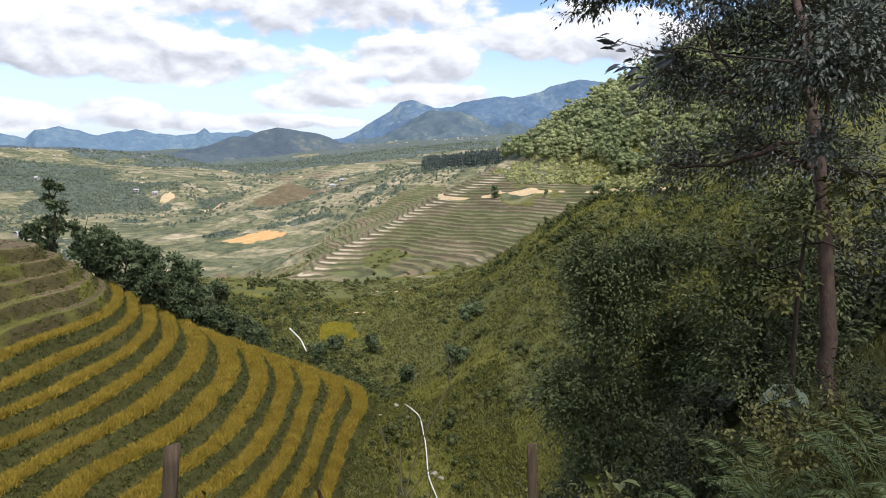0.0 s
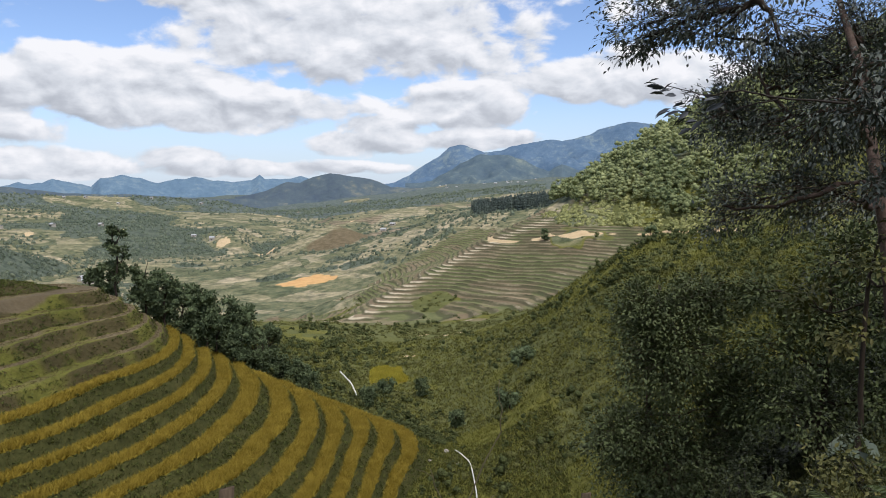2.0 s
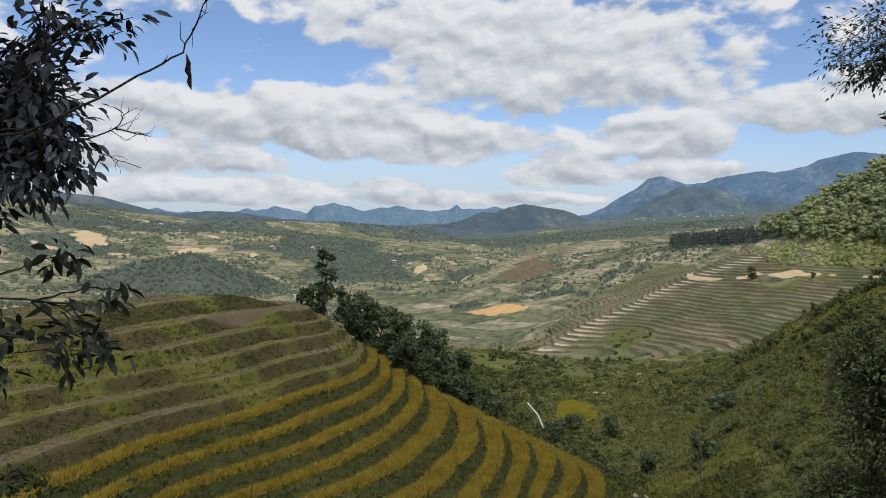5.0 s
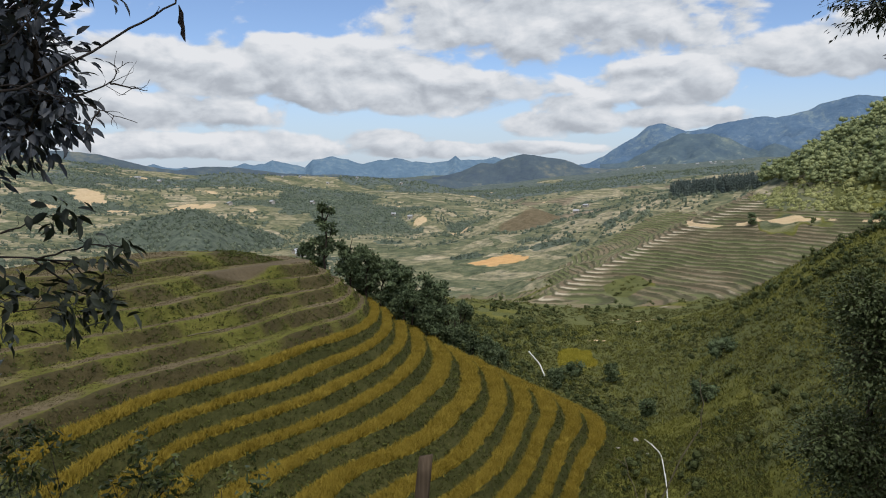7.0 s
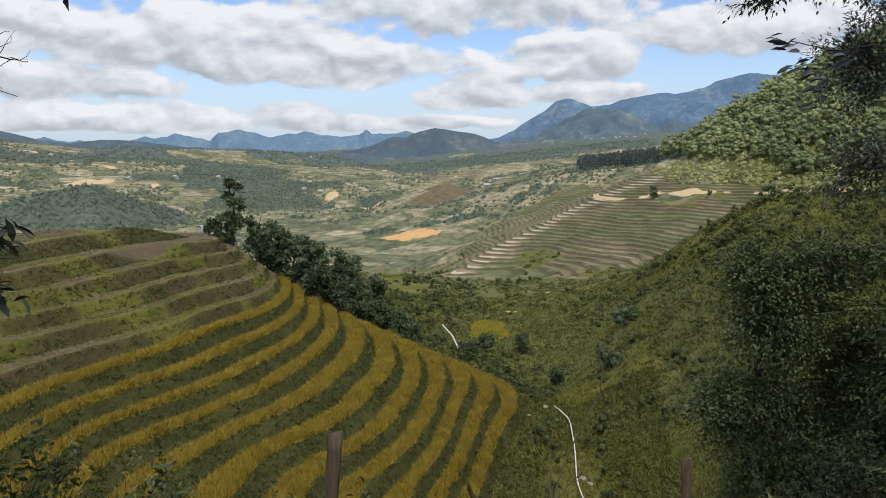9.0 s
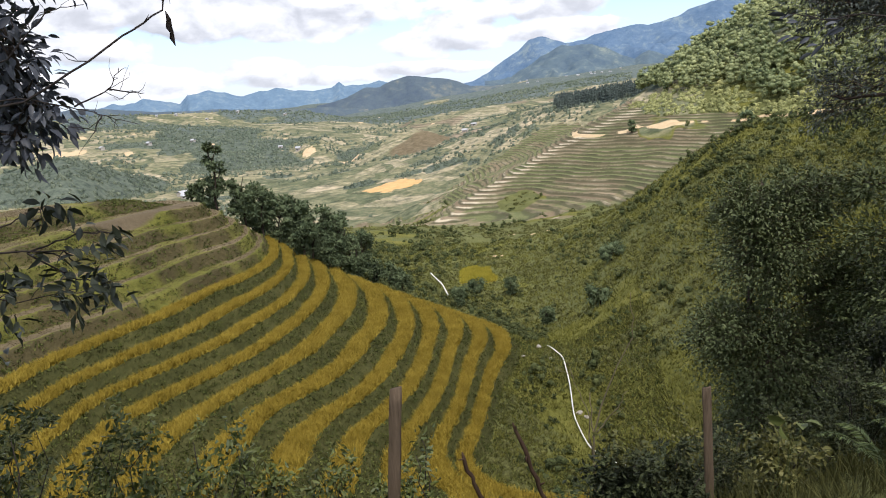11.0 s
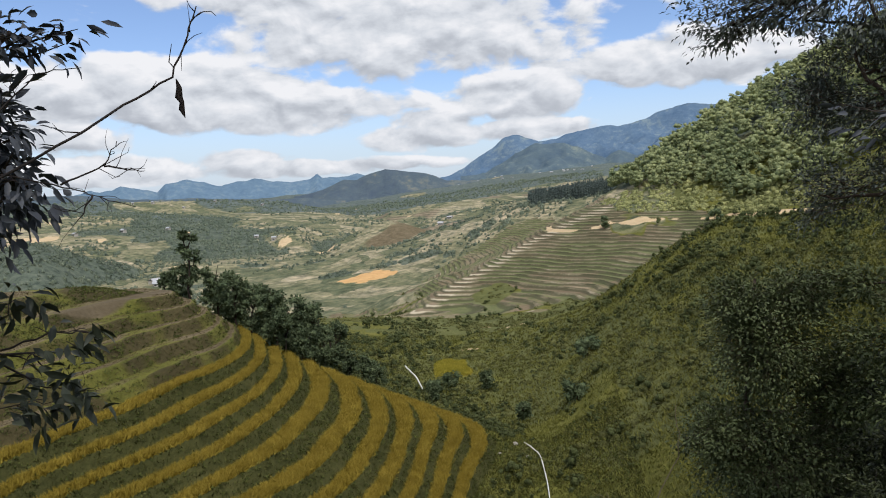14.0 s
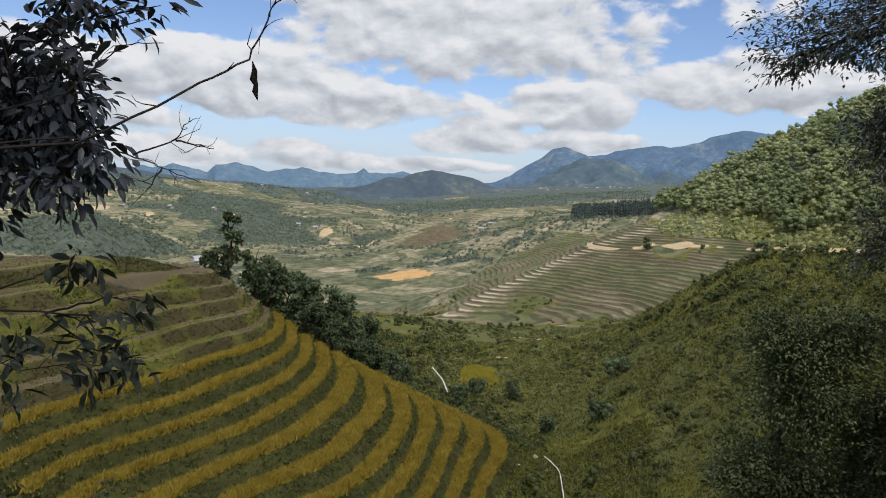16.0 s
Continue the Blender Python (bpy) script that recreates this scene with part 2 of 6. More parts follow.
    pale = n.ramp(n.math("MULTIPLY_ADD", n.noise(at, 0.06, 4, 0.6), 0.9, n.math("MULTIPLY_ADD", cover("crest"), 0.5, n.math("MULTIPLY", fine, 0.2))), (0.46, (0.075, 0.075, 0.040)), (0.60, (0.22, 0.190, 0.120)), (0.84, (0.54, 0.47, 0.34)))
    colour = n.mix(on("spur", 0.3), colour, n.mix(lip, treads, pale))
    bare = n.ramp(n.math("MULTIPLY_ADD", mid, 0.6, n.math("MULTIPLY", fine, 0.5)), (0.2, (0.42, 0.29, 0.15)), (0.8, (0.72, 0.57, 0.36)))
    colour = n.mix(on("bare", 1.1), colour, bare)
    orange = n.ramp(n.math("MULTIPLY_ADD", mid, 0.6, n.math("MULTIPLY", fine, 0.5)), (0.2, (0.44, 0.235, 0.085)), (0.8, (0.78, 0.50, 0.23)))
    colour = n.mix(on("dug", 0.8), colour, orange)
    rice = n.ramp(n.math("MULTIPLY_ADD", mid, 0.5, n.math("MULTIPLY", fine, 0.5)), (0.25, (0.135, 0.104, 0.011)), (0.75, (0.27, 0.207, 0.024)))
    colour = n.mix(on("rice", 0.12), colour, rice)
    path_soil = n.ramp(broken, (0.3, (0.10, 0.080, 0.048)), (0.7, (0.17, 0.135, 0.085)))
    colour = n.mix(on("track", 0.3), colour, path_soil)
    finish(n, b, colour, n.math("MULTIPLY_ADD", fine, 0.6, mid), 0.9, 0.5)
    return m


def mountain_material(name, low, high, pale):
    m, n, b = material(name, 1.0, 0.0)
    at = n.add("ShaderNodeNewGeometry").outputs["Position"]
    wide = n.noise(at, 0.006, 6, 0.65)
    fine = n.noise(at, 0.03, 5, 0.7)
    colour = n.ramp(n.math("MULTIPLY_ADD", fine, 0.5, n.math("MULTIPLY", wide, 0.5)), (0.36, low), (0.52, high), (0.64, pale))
    finish(n, b, colour, fine, 0.7, 10.0)
    return m


MAT_GROUND = ground_material()

# ---- the lie of the land ----
def lattice(ix, iy, seed):
    h = (ix.astype(np.int64) * 374761393 + iy.astype(np.int64) * 668265263 + seed * 982451653) & 0x7FFFFFFF
    h = ((h ^ (h >> 13)) * 1274126177) & 0x7FFFFFFF
    return ((h ^ (h >> 16)) & 0xFFFF) / 65535.0


def value_noise(x, y, seed=0):
    fx, fy = np.floor(x), np.floor(y)
    tx, ty = x - fx, y - fy
    tx, ty = tx * tx * (3 - 2 * tx), ty * ty * (3 - 2 * ty)
    a, b = lattice(fx, fy, seed), lattice(fx + 1, fy, seed)
    c, d = lattice(fx, fy + 1, seed), lattice(fx + 1, fy + 1, seed)
    return (a * (1 - tx) + b * tx) * (1 - ty) + (c * (1 - tx) + d * tx) * ty - 0.5


def fbm(x, y, size, octaves=4, seed=0):
    total, amp = np.zeros_like(np.asarray(x, float)), 1.0
    for o in range(octaves):
        total = total + amp * value_noise(x / size * 2**o + 17.3 * o, y / size * 2**o - 9.1 * o, seed + o)
        amp *= 0.5
    return total


def smooth(v, lo, hi):
    t = np.clip((v - lo) / (hi - lo), 0, 1)
    return t * t * (3 - 2 * t)


RICE_TOP, RICE_STEP = -16.35, 1.35
HILL_SPOTS = [(1, 53, -30.5), (-57.6, 79.3, -9.1), (-63, 75, -8.7), (-53.4, 82.2, -9.6), (-65.5, 70.2, -8.4), (-49, 84.9, -10.3)]


def contour(step, *line):
    """The middle of a terrace on the hill across the hollow; steps are counted down from the topmost rice."""
    HILL_SPOTS.extend((x, y, RICE_TOP - RICE_STEP * (step + 0.27)) for x, y in line)


contour(-5, (-52.4, 76.2), (-54.1, 69.7), (-54.3, 65.2), (-54.3, 58.8))
contour(-4, (-48.8, 75.5), (-48.6, 67.3), (-49.1, 58.8), (-50.5, 54.2))
contour(-3, (-44.8, 77.9), (-45.1, 67.5), (-46.7, 55.7), (-49.4, 48.2))
contour(-2, (-41.2, 72.8), (-43, 64.1), (-45.4, 54.1), (-46.8, 48.7), (-48.2, 39.5))
contour(-1, (-40.5, 71.6), (-41.2, 61.4), (-43.2, 51.3), (-44.6, 46.2), (-44.2, 36.5))
contour(0, (-36.2, 75.5), (-38, 66), (-38.8, 56), (-40, 48.9), (-40.2, 42), (-40.2, 36.1), (-39.1, 30.7))
contour(1, (-34.1, 70.4), (-35.4, 60.7), (-35.9, 56), (-37.8, 49.5), (-38.5, 42.8), (-38.5, 39.5), (-36.7, 31.5))
contour(2, (-36.8, 87.8), (-32.8, 74.5), (-32.9, 61.5), (-34.6, 53.1), (-35.7, 50.2), (-36.9, 43.8), (-35.3, 36.4))
contour(3, (-35.9, 92.4), (-30.9, 77.6), (-30, 66.5), (-31, 57), (-33.5, 50.8), (-34.7, 44.8), (-33.6, 38.7))
contour(4, (-34.9, 95.6), (-27.3, 73.1), (-27.1, 65.9), (-28.5, 57.3), (-30.4, 49.7), (-30.8, 45.6), (-29.2, 38.5))
contour(5, (-26.8, 87.7), (-22.7, 74.9), (-23.1, 66.2), (-23.4, 61.6), (-26.7, 52.6), (-26.5, 42.5))
contour(6, (-23.6, 87.6), (-20.1, 72.5), (-19.8, 62.2), (-20.7, 57.5), (-22.8, 50.6), (-22, 44.2))
contour(7, (-20.5, 88.1), (-17.4, 72.7), (-17.2, 67), (-18.3, 58.8), (-19.2, 55.3), (-18.8, 49.2))
contour(8, (-18.1, 91.5), (-15.3, 75.4), (-15, 64), (-15.2, 58.4), (-15.3, 50.7))
contour(9, (-15.5, 93.4), (-13.2, 77.2), (-12.8, 65.1), (-11.4, 52.3))
contour(10, (-12.6, 94.2), (-10.8, 79), (-10.9, 72.5), (-11.3, 59.2), (-9.5, 54), (-1.9, 50.8))
# Spots as degrees to the left of ahead, distance, height: the ground underfoot and the near slopes.
NEAR_SPOTS = [
    (20, 1.5, -0.05), (-25, 1.5, 0.0), (22, 4, -1.05), (-5, 4, -1.0), (50, 4, -1.0), (-28, 5, -0.6), (20, 10, -6.0), (-8, 10, -4.8),
    (50, 10, -5.4), (-28, 12, -2.2), (20, 25, -16.3), (0, 25, -15.8), (42, 30, -16), (25, 38, -26), (0, 40, -26.6), (-4, 50, -28.5), (17, 46, -27.4), (5, 48.5, -29.3),
    (-14, 30, -11), (-14, 60, -18), (-28, 40, -5), (-28, 120, -4), (-20, 190, -10), (60, 40, -19), (60, 10, -4.5), (30, 93, -9),
    (42, 130, -25), (30, 130, -20), (24, 112, -20.5), (19, 125, -30), (15, 135, -37), (60, 100, -15), (75, 100, -24),
]
# The gully, the valley flank opposite and the fallow spur.
VALLEY_SPOTS = [
    (1, 75, -34), (4.2, 108, -37), (7, 190, -45), (-6, 120, -25), (-9.4, 170, -16.6), (-12.5, 190, -10.2), (-2, 130, -34), (2.5, 190, -43),
    (-1.8, 250, -42), (4.7, 280, -51), (8.7, 340, -57), (15, 330, -56), (-4, 318, -47.5), (-8, 330, -38.5), (-4, 410, -26.5), (-11.5, 405, -22),
    (4, 420, -39.5), (8, 430, -57), (-3.6, 475, -13), (0.7, 455, -27), (2.5, 450, -33), (-1.1, 462, -21.5), (0, 560, -36), (-3, 600, -24), (4, 560, -50), (-3, 690, -18), (1, 690, -22), (9, 620, -66), (-5.5, 540, -2), (-9.2, 530, 20), (-11.7, 520, 30),
    (-14, 510, 38), (-16.5, 500, 43), (-25, 480, 64), (-14, 404, -17.5), (-18, 400, -15), (-35, 300, 40), (-12, 900, 15),
]
FAR_SPOTS = [
    (13.4, 640, -70), (22, 700, -76), (35, 600, -70), (45, 600, -62), (55, 300, -48), (12, 900, -64), (8, 1300, -45), (6.5, 1100, -42),
    (-3, 820, -14), (3, 1800, -10), (8, 2500, 0), (-3, 2500, 30), (20, 1300, -52), (20, 2200, -52), (28, 1200, -46), (28, 2100, -38),
    (36, 1200, -38), (36, 2000, -22), (45, 1100, -34), (45, 1900, 25), (55, 1800, 60), (55, 800, -50), (12, 3000, -30), (25, 3500, -70), (0, 3800, 55), (-25, 1500, 90),
]
REAR_SPOTS = [(a, d, z) for a in (110, 180, -110, -65) for d, z in ((3, 0.3), (12, 2.5), (60, 14), (500, 70), (4500, 70))] + [(a, 4900, 30) for a in (-30, 0, 30, 60)]


# Folds in the wide valley: distance, slope in front and behind, what grows there (dark: scrub, with cloud shade painted
# as full wood cover), and the crest as degrees left of ahead and degrees up.
VALLEY_FOLDS = [
    (1850, 0.13, 0.2, "wood", ((45, -0.6), (42, -0.4), (38.3, -0.1), (35.5, 0.14), (32.2, -0.04), (28.8, -0.14), (25.3, -0.24), (23.2, -0.42), (21, -0.52), (18.8, -1.06), (16.5, -1.64), (13.5, -2.8))),
    (1380, 0.10, 0.2, "brown", ((16, -3.2), (12.6, -1.77), (9.6, -1.38), (5.3, -1.03), (1.2, -0.65), (-3, -0.3), (-6, -0.2))),
    (1300, 0.15, 0.25, "wood", ((40, -4.2), (38, -3.2), (36.4, -2.35), (34.8, -1.8), (32.2, -1.5), (29.7, -1.65), (27.1, -2.3), (25, -3.35), (23.3, -4.1), (21, -5.2))),
    (1060, 0.12, 0.3, "field", ((29.5, -7), (26, -5.2), (24.5, -4.24), (22.8, -3.24), (21, -2.64), (19.2, -2.55), (17, -2.87), (15.5, -3.6), (13.5, -5))),
    (1010, 0.09, 0.2, "brown", ((13, -4.6), (11.3, -3.4), (7.8, -2.85), (4.4, -2.3), (1.2, -1.95), (-2, -1.9), (-4, -2.4))),
    (930, 0.14, 0.3, "ochre", ((19, -5.6), (17, -4.06), (15.2, -3.09), (13.9, -2.61), (12.6, -2.43), (11.3, -2.82), (10, -3.3), (8, -4.6))),
    (800, 0.20, 0.3, "dark", ((50, -7), (47, -5.2), (44.5, -3.98), (42.6, -3.44), (39.6, -2.82), (38, -2.6), (36.4, -2.97), (34.4, -3.86), (32.3, -4.55), (30.6, -5.24), (28, -6.8))),
]
# Bare earth and copses: degrees left of ahead, distance, half width in degrees, half depth.
SCARS = [(14.9, 625, 2.0, 17), (44.8, 1150, 1.4, 40), (38.0, 1093, 2.0, 24), (41.4, 1610, 0.9, 26), (43.0, 1060, 0.9, 16), (33.8, 1065, 0.6, 14), (36.5, 1250, 0.5, 18), (46.5, 1000, 1.0, 18), (20.8, 985, 0.7, 20), (18.0, 905, 0.8, 14), (9.0, 900, 0.7, 12), (-1.0, 760, 1.2, 9), (2.5, 800, 0.9, 10), (7.1, 212, 1.0, 1.6), (3.2, 246, 1.3, 2.0), (5.6, 258, 0.5, 2.0)]
COPSES = [(6.1, 670, 0.6, 14), (4.9, 690, 0.7, 15), (10.5, 660, 1.6, 14), (13.2, 665, 1.0, 8), (11.8, 700, 1.8, 16), (8.2, 640, 0.5, 10), (21.0, 930, 0.7, 20), (17.2, 660, 1.3, 12), (12.6, 760, 0.8, 14), (23.5, 800, 1.5, 14), (18.5, 760, 1.0, 10), (27, 690, 2.0, 14), (7.0, 760, 1.5, 9)]
# The crest of the fallow spur: degrees left of ahead, distance, height.
SPUR_CREST = [(-4.4, 452, -15), (-1.8, 440, -23.5), (1.1, 425, -30), (4.0, 405, -38), (6.9, 380, -47.5), (9.5, 352, -54.5), (12.5, 328, -58.5)]
# The fallow spur: its near face and its back, as outlines of degrees left of ahead and distance.
SPUR_FACE = [(18.5, 300), (14, 280), (11, 310), (6, 296), (1.8, 285), (-0.6, 300), (-4, 310), (-8, 350), (-10.6, 380), (-12, 402), (-9.3, 418), (-7, 427), (-4.5, 447), (-4.2, 480), (1.2, 445), (4, 430), (7, 420), (9.5, 402), (13, 420), (18, 490)]
SPUR_BACK = [(-4.2, 470), (1.2, 648), (4.8, 640), (7.8, 622), (10.5, 560), (13, 480), (9.5, 402), (4, 430), (1.2, 445)]


def outlined(u, v, outline):
    """True inside a closed outline."""
    hit = np.zeros(np.shape(u), bool)
    for (a, b), (c, d) in zip(outline, outline[1:] + outline[:1]):
        if b != d:
            hit ^= ((b > v) != (d > v)) & (u < (c - a) * (v - b) / (d - b) + a)
    return hit


def crest_form(x, y, line, fall, fall_behind):
    """Height of a ridge that falls off to both sides of its crest line, and the distance from that line."""
    points = [(-far * math.sin(radians(a)), far * math.cos(radians(a)), z) for a, far, z in line]
    best, top = np.full(np.shape(x), 1e9), np.full(np.shape(x), -999.0)
    for (ax, ay, az), (bx, by, bz) in zip(points, points[1:]):
        run = (bx - ax) ** 2 + (by - ay) ** 2
        t = np.clip(((x - ax) * (bx - ax) + (y - ay) * (by - ay)) / run, 0, 1)
        off = np.hypot(x - ax - t * (bx - ax), y - ay - t * (by - ay))
        slope = np.where((bx - ax) * (y - ay) < (by - ay) * (x - ax), fall_behind, fall)
        top = np.where(off < best, az + t * (bz - az) - slope * (np.hypot(off, 7.0) - 7.0), top)
        best = np.minimum(best, off)
    return top, best


def patches(side, d, wobble, spots):
    """Ragged patches of ground."""
    cover = np.zeros_like(d)
    for a, far, half, deep in spots:
        cover = np.maximum(cover, 1 - smooth(np.hypot((side - a) / half, (d - far) / deep) + 0.9 * wobble, 0.75, 1.0))
    return cover


def land_space(x, y):
    d = np.hypot(x, y) + 1e-6
    return np.stack([1.2 * x / d, 1.2 * y / d, np.log(d + 1.0)], -1), d + 3.0


def spot_table():
    rows = [(x, y, z) for x, y, z in HILL_SPOTS]
    for a, d, z in NEAR_SPOTS + VALLEY_SPOTS + FAR_SPOTS + REAR_SPOTS:
        rows.append((-d * math.sin(radians(a)), d * math.cos(radians(a)), z))
    return np.array(rows, float)


SPOTS = spot_table()
SPOT_AT, SPOT_FAR = land_space(SPOTS[:, 0], SPOTS[:, 1])


def spline_weights():
    gap = np.linalg.norm(SPOT_AT[:, None] - SPOT_AT[None], axis=-1)
    size = len(SPOTS)
    a = np.zeros((size + 4, size + 4))
    a[:size, :size] = gap**3 + np.eye(size) * 2e-4
    a[:size, size] = a[size, :size] = 1
    a[:size, size + 1 :], a[size + 1 :, :size] = SPOT_AT, SPOT_AT.T
    return np.linalg.solve(a, np.r_[SPOTS[:, 2] / SPOT_FAR, np.zeros(4)])


SPLINE = spline_weights()


def base_height(x, y):
    """The smooth lie of the land, through the spot heights."""
    x, y = np.asarray(x, float), np.asarray(y, float)
    at, far = land_space(x.ravel(), y.ravel())
    out = np.empty(len(at))
    for s in range(0, len(at), 20000):
        p = at[s : s + 20000]
        gap = np.linalg.norm(p[:, None] - SPOT_AT[None], axis=-1)
        out[s : s + 20000] = (gap**3) @ SPLINE[:-4] + SPLINE[-4] + p @ SPLINE[-3:]
    return (out * far).reshape(x.shape)


def terrace_phase(x, y, h):
    """Steps below the topmost rice terrace, with uneven edges."""
    return (RICE_TOP - h) / RICE_STEP + (0.10 + 0.16 * smooth(h, -16.6, -15.0)) * fbm(x, y, 7.0, 2, 5) + 0.07 * fbm(x, y, 1.5, 2, 7)


def land(x, y):
    """Height of the finished ground, and what covers it."""
    h = base_height(x, y)
    d, side = np.hypot(x, y), np.degrees(np.arctan2(-x, y))
    edge = fbm(x, y, 16.0, 3, 3)
    spur_top, spur_off = crest_form(x + 14 * fbm(x, y, 40.0, 2, 25), y, SPUR_CREST, 0.17, 0.36)
    h = np.maximum(h, spur_top)
    # rice and dry terraces on the hill
    on_hill = smooth(-x + 6 + 6 * edge, 0, 3) * smooth(y + 2 * edge, 30, 33) * (1 - smooth(y - 0.1 * x + 3 * edge, 99.5, 102)) * smooth(x, -78, -66)
    on_hill = on_hill * smooth(d, 36, 40) * (1 - smooth(x + 8.0 - 1.2 * np.clip(60 - y, 0, 12), 0, 2.5))
    p = terrace_phase(x, y, h)
    k = np.floor(p)
    f = p - k
    on_hill = on_hill * (1 - smooth(p, 10.9, 11.05)) * smooth(p, -8.6, -8.0)
    step = smooth(f, 0.54, 0.97)
    stepped = RICE_TOP - RICE_STEP * (k + step)
    rice = on_hill * smooth(p, -0.02, 0.0) * (1 - smooth(f, 0.54, 0.60))
    dry = on_hill * (1 - smooth(p, -0.08, -0.02))
    dry_flat = dry * (1 - smooth(f, 0.46, 0.58))
    z = h + (stepped - h) * on_hill
    # fallow steps on the spur across the valley
    wave, swell = fbm(x, y, 40.0, 3, 19), fbm(x, y, 130.0, 2, 23)
    ridge0 = np.exp(-((spur_off / 14.0) ** 2))
    fa = (outlined(side + 1.2 * edge, d + 22 * wave, SPUR_FACE) | outlined(side + 1.2 * edge, d + 22 * wave, SPUR_BACK)).astype(float)
    fa = fa * smooth(fbm(x, y, 45.0, 4, 11) + 0.55 * smooth(d, 280, 390) + 0.4 * ridge0, 0.06, 0.2)
    rise = 1.35
    q = h / rise + 0.9 * fbm(x, y, 50.0, 3, 21) + 1.5 * swell + 0.45 * fbm(x, y, 16.0, 2, 27)
    fq = q - np.floor(q)
    z = z + fa * rise * (smooth(fq, 0.45, 0.95) - fq)
    ridge = np.exp(-((spur_off / 4.5) ** 2))
    rough = 1 - np.maximum(on_hill * 0.85, 0.75 * fa)
    z = z + rough * (0.35 * smooth(d, 6, 14) * fbm(x, y, 6.0, 3, 31) + 1.6 * smooth(d, 90, 160) * fbm(x, y, 35.0, 4, 41))
    z = z + 17.0 * smooth(d, 560, 900) * fbm(x, y, 240.0, 5, 51) + 0.10 * fbm(x, y, 1.3, 2, 61) * smooth(d, 3, 8) * (1 - smooth(d, 90, 150))
    # the folds of the wide valley
    grown = {kind: np.zeros_like(z) for kind in ("wood", "field", "brown", "ochre", "dark")}
    for far, front, behind, kind, crest in VALLEY_FOLDS:
        crest = sorted(crest)
        at = far + 0.12 * far * fbm(side, 0 * d, 6.0, 3, int(far))
        top = 1.6 + at * np.tan(np.radians(np.interp(side, [c[0] for c in crest], [c[1] for c in crest])))
        fold = top - np.where(d < at, (at - d) * front * (0.75 + 0.5 * smooth(at - d, 0, 160)), (d - at) * behind) + 9.0 * fbm(x, y, 110.0, 4, int(far) + 7) * smooth(np.abs(at - d), 0, 120)
        fold = np.where((side > crest[0][0]) & (side < crest[-1][0]), fold, -999.0)
        over = smooth(fold - z, -3, 4)
        z = np.maximum(z, fold)
        for other in grown:
            grown[other] = grown[other] * (1 - over)
        grown[kind] = np.maximum(grown[kind], over)
    # the little yellow field by the stream
    px, py = x + 184 * math.sin(radians(8.4)), y - 184 * math.cos(radians(8.4))
    pond = 1 - smooth(np.maximum(np.abs(px + 0.25 * py) / 5.2, np.abs(py) / 10.0) + 0.5 * fbm(x, y, 7.0, 3, 15), 0.9, 1.0)
    z = z + pond * (-44.6 - z)
    # bare cut along the road, dug-out ground
    wob = fbm(x, y, 45.0, 3, 71)
    cut = 22.5 + 0.55 * np.clip(side + 8, -12, 6) + 3.0 * wob
    road = 1.3 * smooth(fbm(x, y, 14.0, 3, 75) + 0.3 * smooth(-side, 11, 13), -0.3, 0.05) * np.exp(-(((h + cut) / (0.6 + 1.8 * smooth(fbm(x, y, 22.0, 2, 77), 0.1, 0.4))) ** 2)) * smooth(d, 375, 390) * (1 - smooth(d, 450, 465)) * smooth(side, -22, -21) * (1 - smooth(side, 1, 3))
    dug = patches(side, d, fbm(x, y, 22.0, 3, 81), SCARS)
    far_bare = smooth(fbm(x, y, 40.0, 4, 91), 0.56, 0.66) * smooth(d, 700, 900) * (1 - smooth(d, 1900, 2300)) * (1 - np.maximum(grown["wood"], grown["dark"]))
    bare = np.clip(np.maximum(np.maximum(road, dug), far_bare), 0, 1)
    copse = patches(side, d, fbm(x, y, 20.0, 3, 83), COPSES)
    fields = smooth(d, 350 + 100 * smooth(-side, 8, 10), 450 + 40 * smooth(-side, 8, 10)) * (1 - fa) * (1 - dug)
    wood_noise = fbm(x, y, 190.0, 4, 101)
    pine = smooth(d, 690, 720) * (1 - smooth(d, 930, 1000)) * smooth(side, -8, -7) * (1 - smooth(side, 1.0, 2.2))
    right_wood = smooth(d, 470, 490) * smooth(-side, 4, 6) * (1 - smooth(d, 900, 950))
    thick = np.maximum(grown["wood"] * smooth(wood_noise + 0.22, -0.1, 0.1), grown["dark"])
    wood = np.maximum(np.maximum(np.maximum(pine, right_wood), np.maximum(thick, copse)), smooth(d, 800, 1000) * smooth(wood_noise + 0.25 * smooth(d, 1300, 2300), 0.16, 0.24) * (1 - np.maximum(grown["ochre"], np.maximum(grown["brown"], 0.7 * grown["field"]))))
    scrub = (1 - smooth(d, 350 + 100 * smooth(-side, 8, 10), 450 + 40 * smooth(-side, 8, 10))) * (1 - fa) * (1 - on_hill) * smooth(fbm(x, y, 22.0, 4, 111), -0.28, -0.1)
    scrub = scrub * (1 - 0.8 * smooth(-np.hypot((x - 4) / 8.0, (y - 62) / 20.0) + 1.2 * edge, -1.3, -0.6))
    track = on_hill * np.exp(-((((x + 50 - 0.25 * (y - 80)) / 1.5)) ** 2)) * smooth(y, 66, 72)
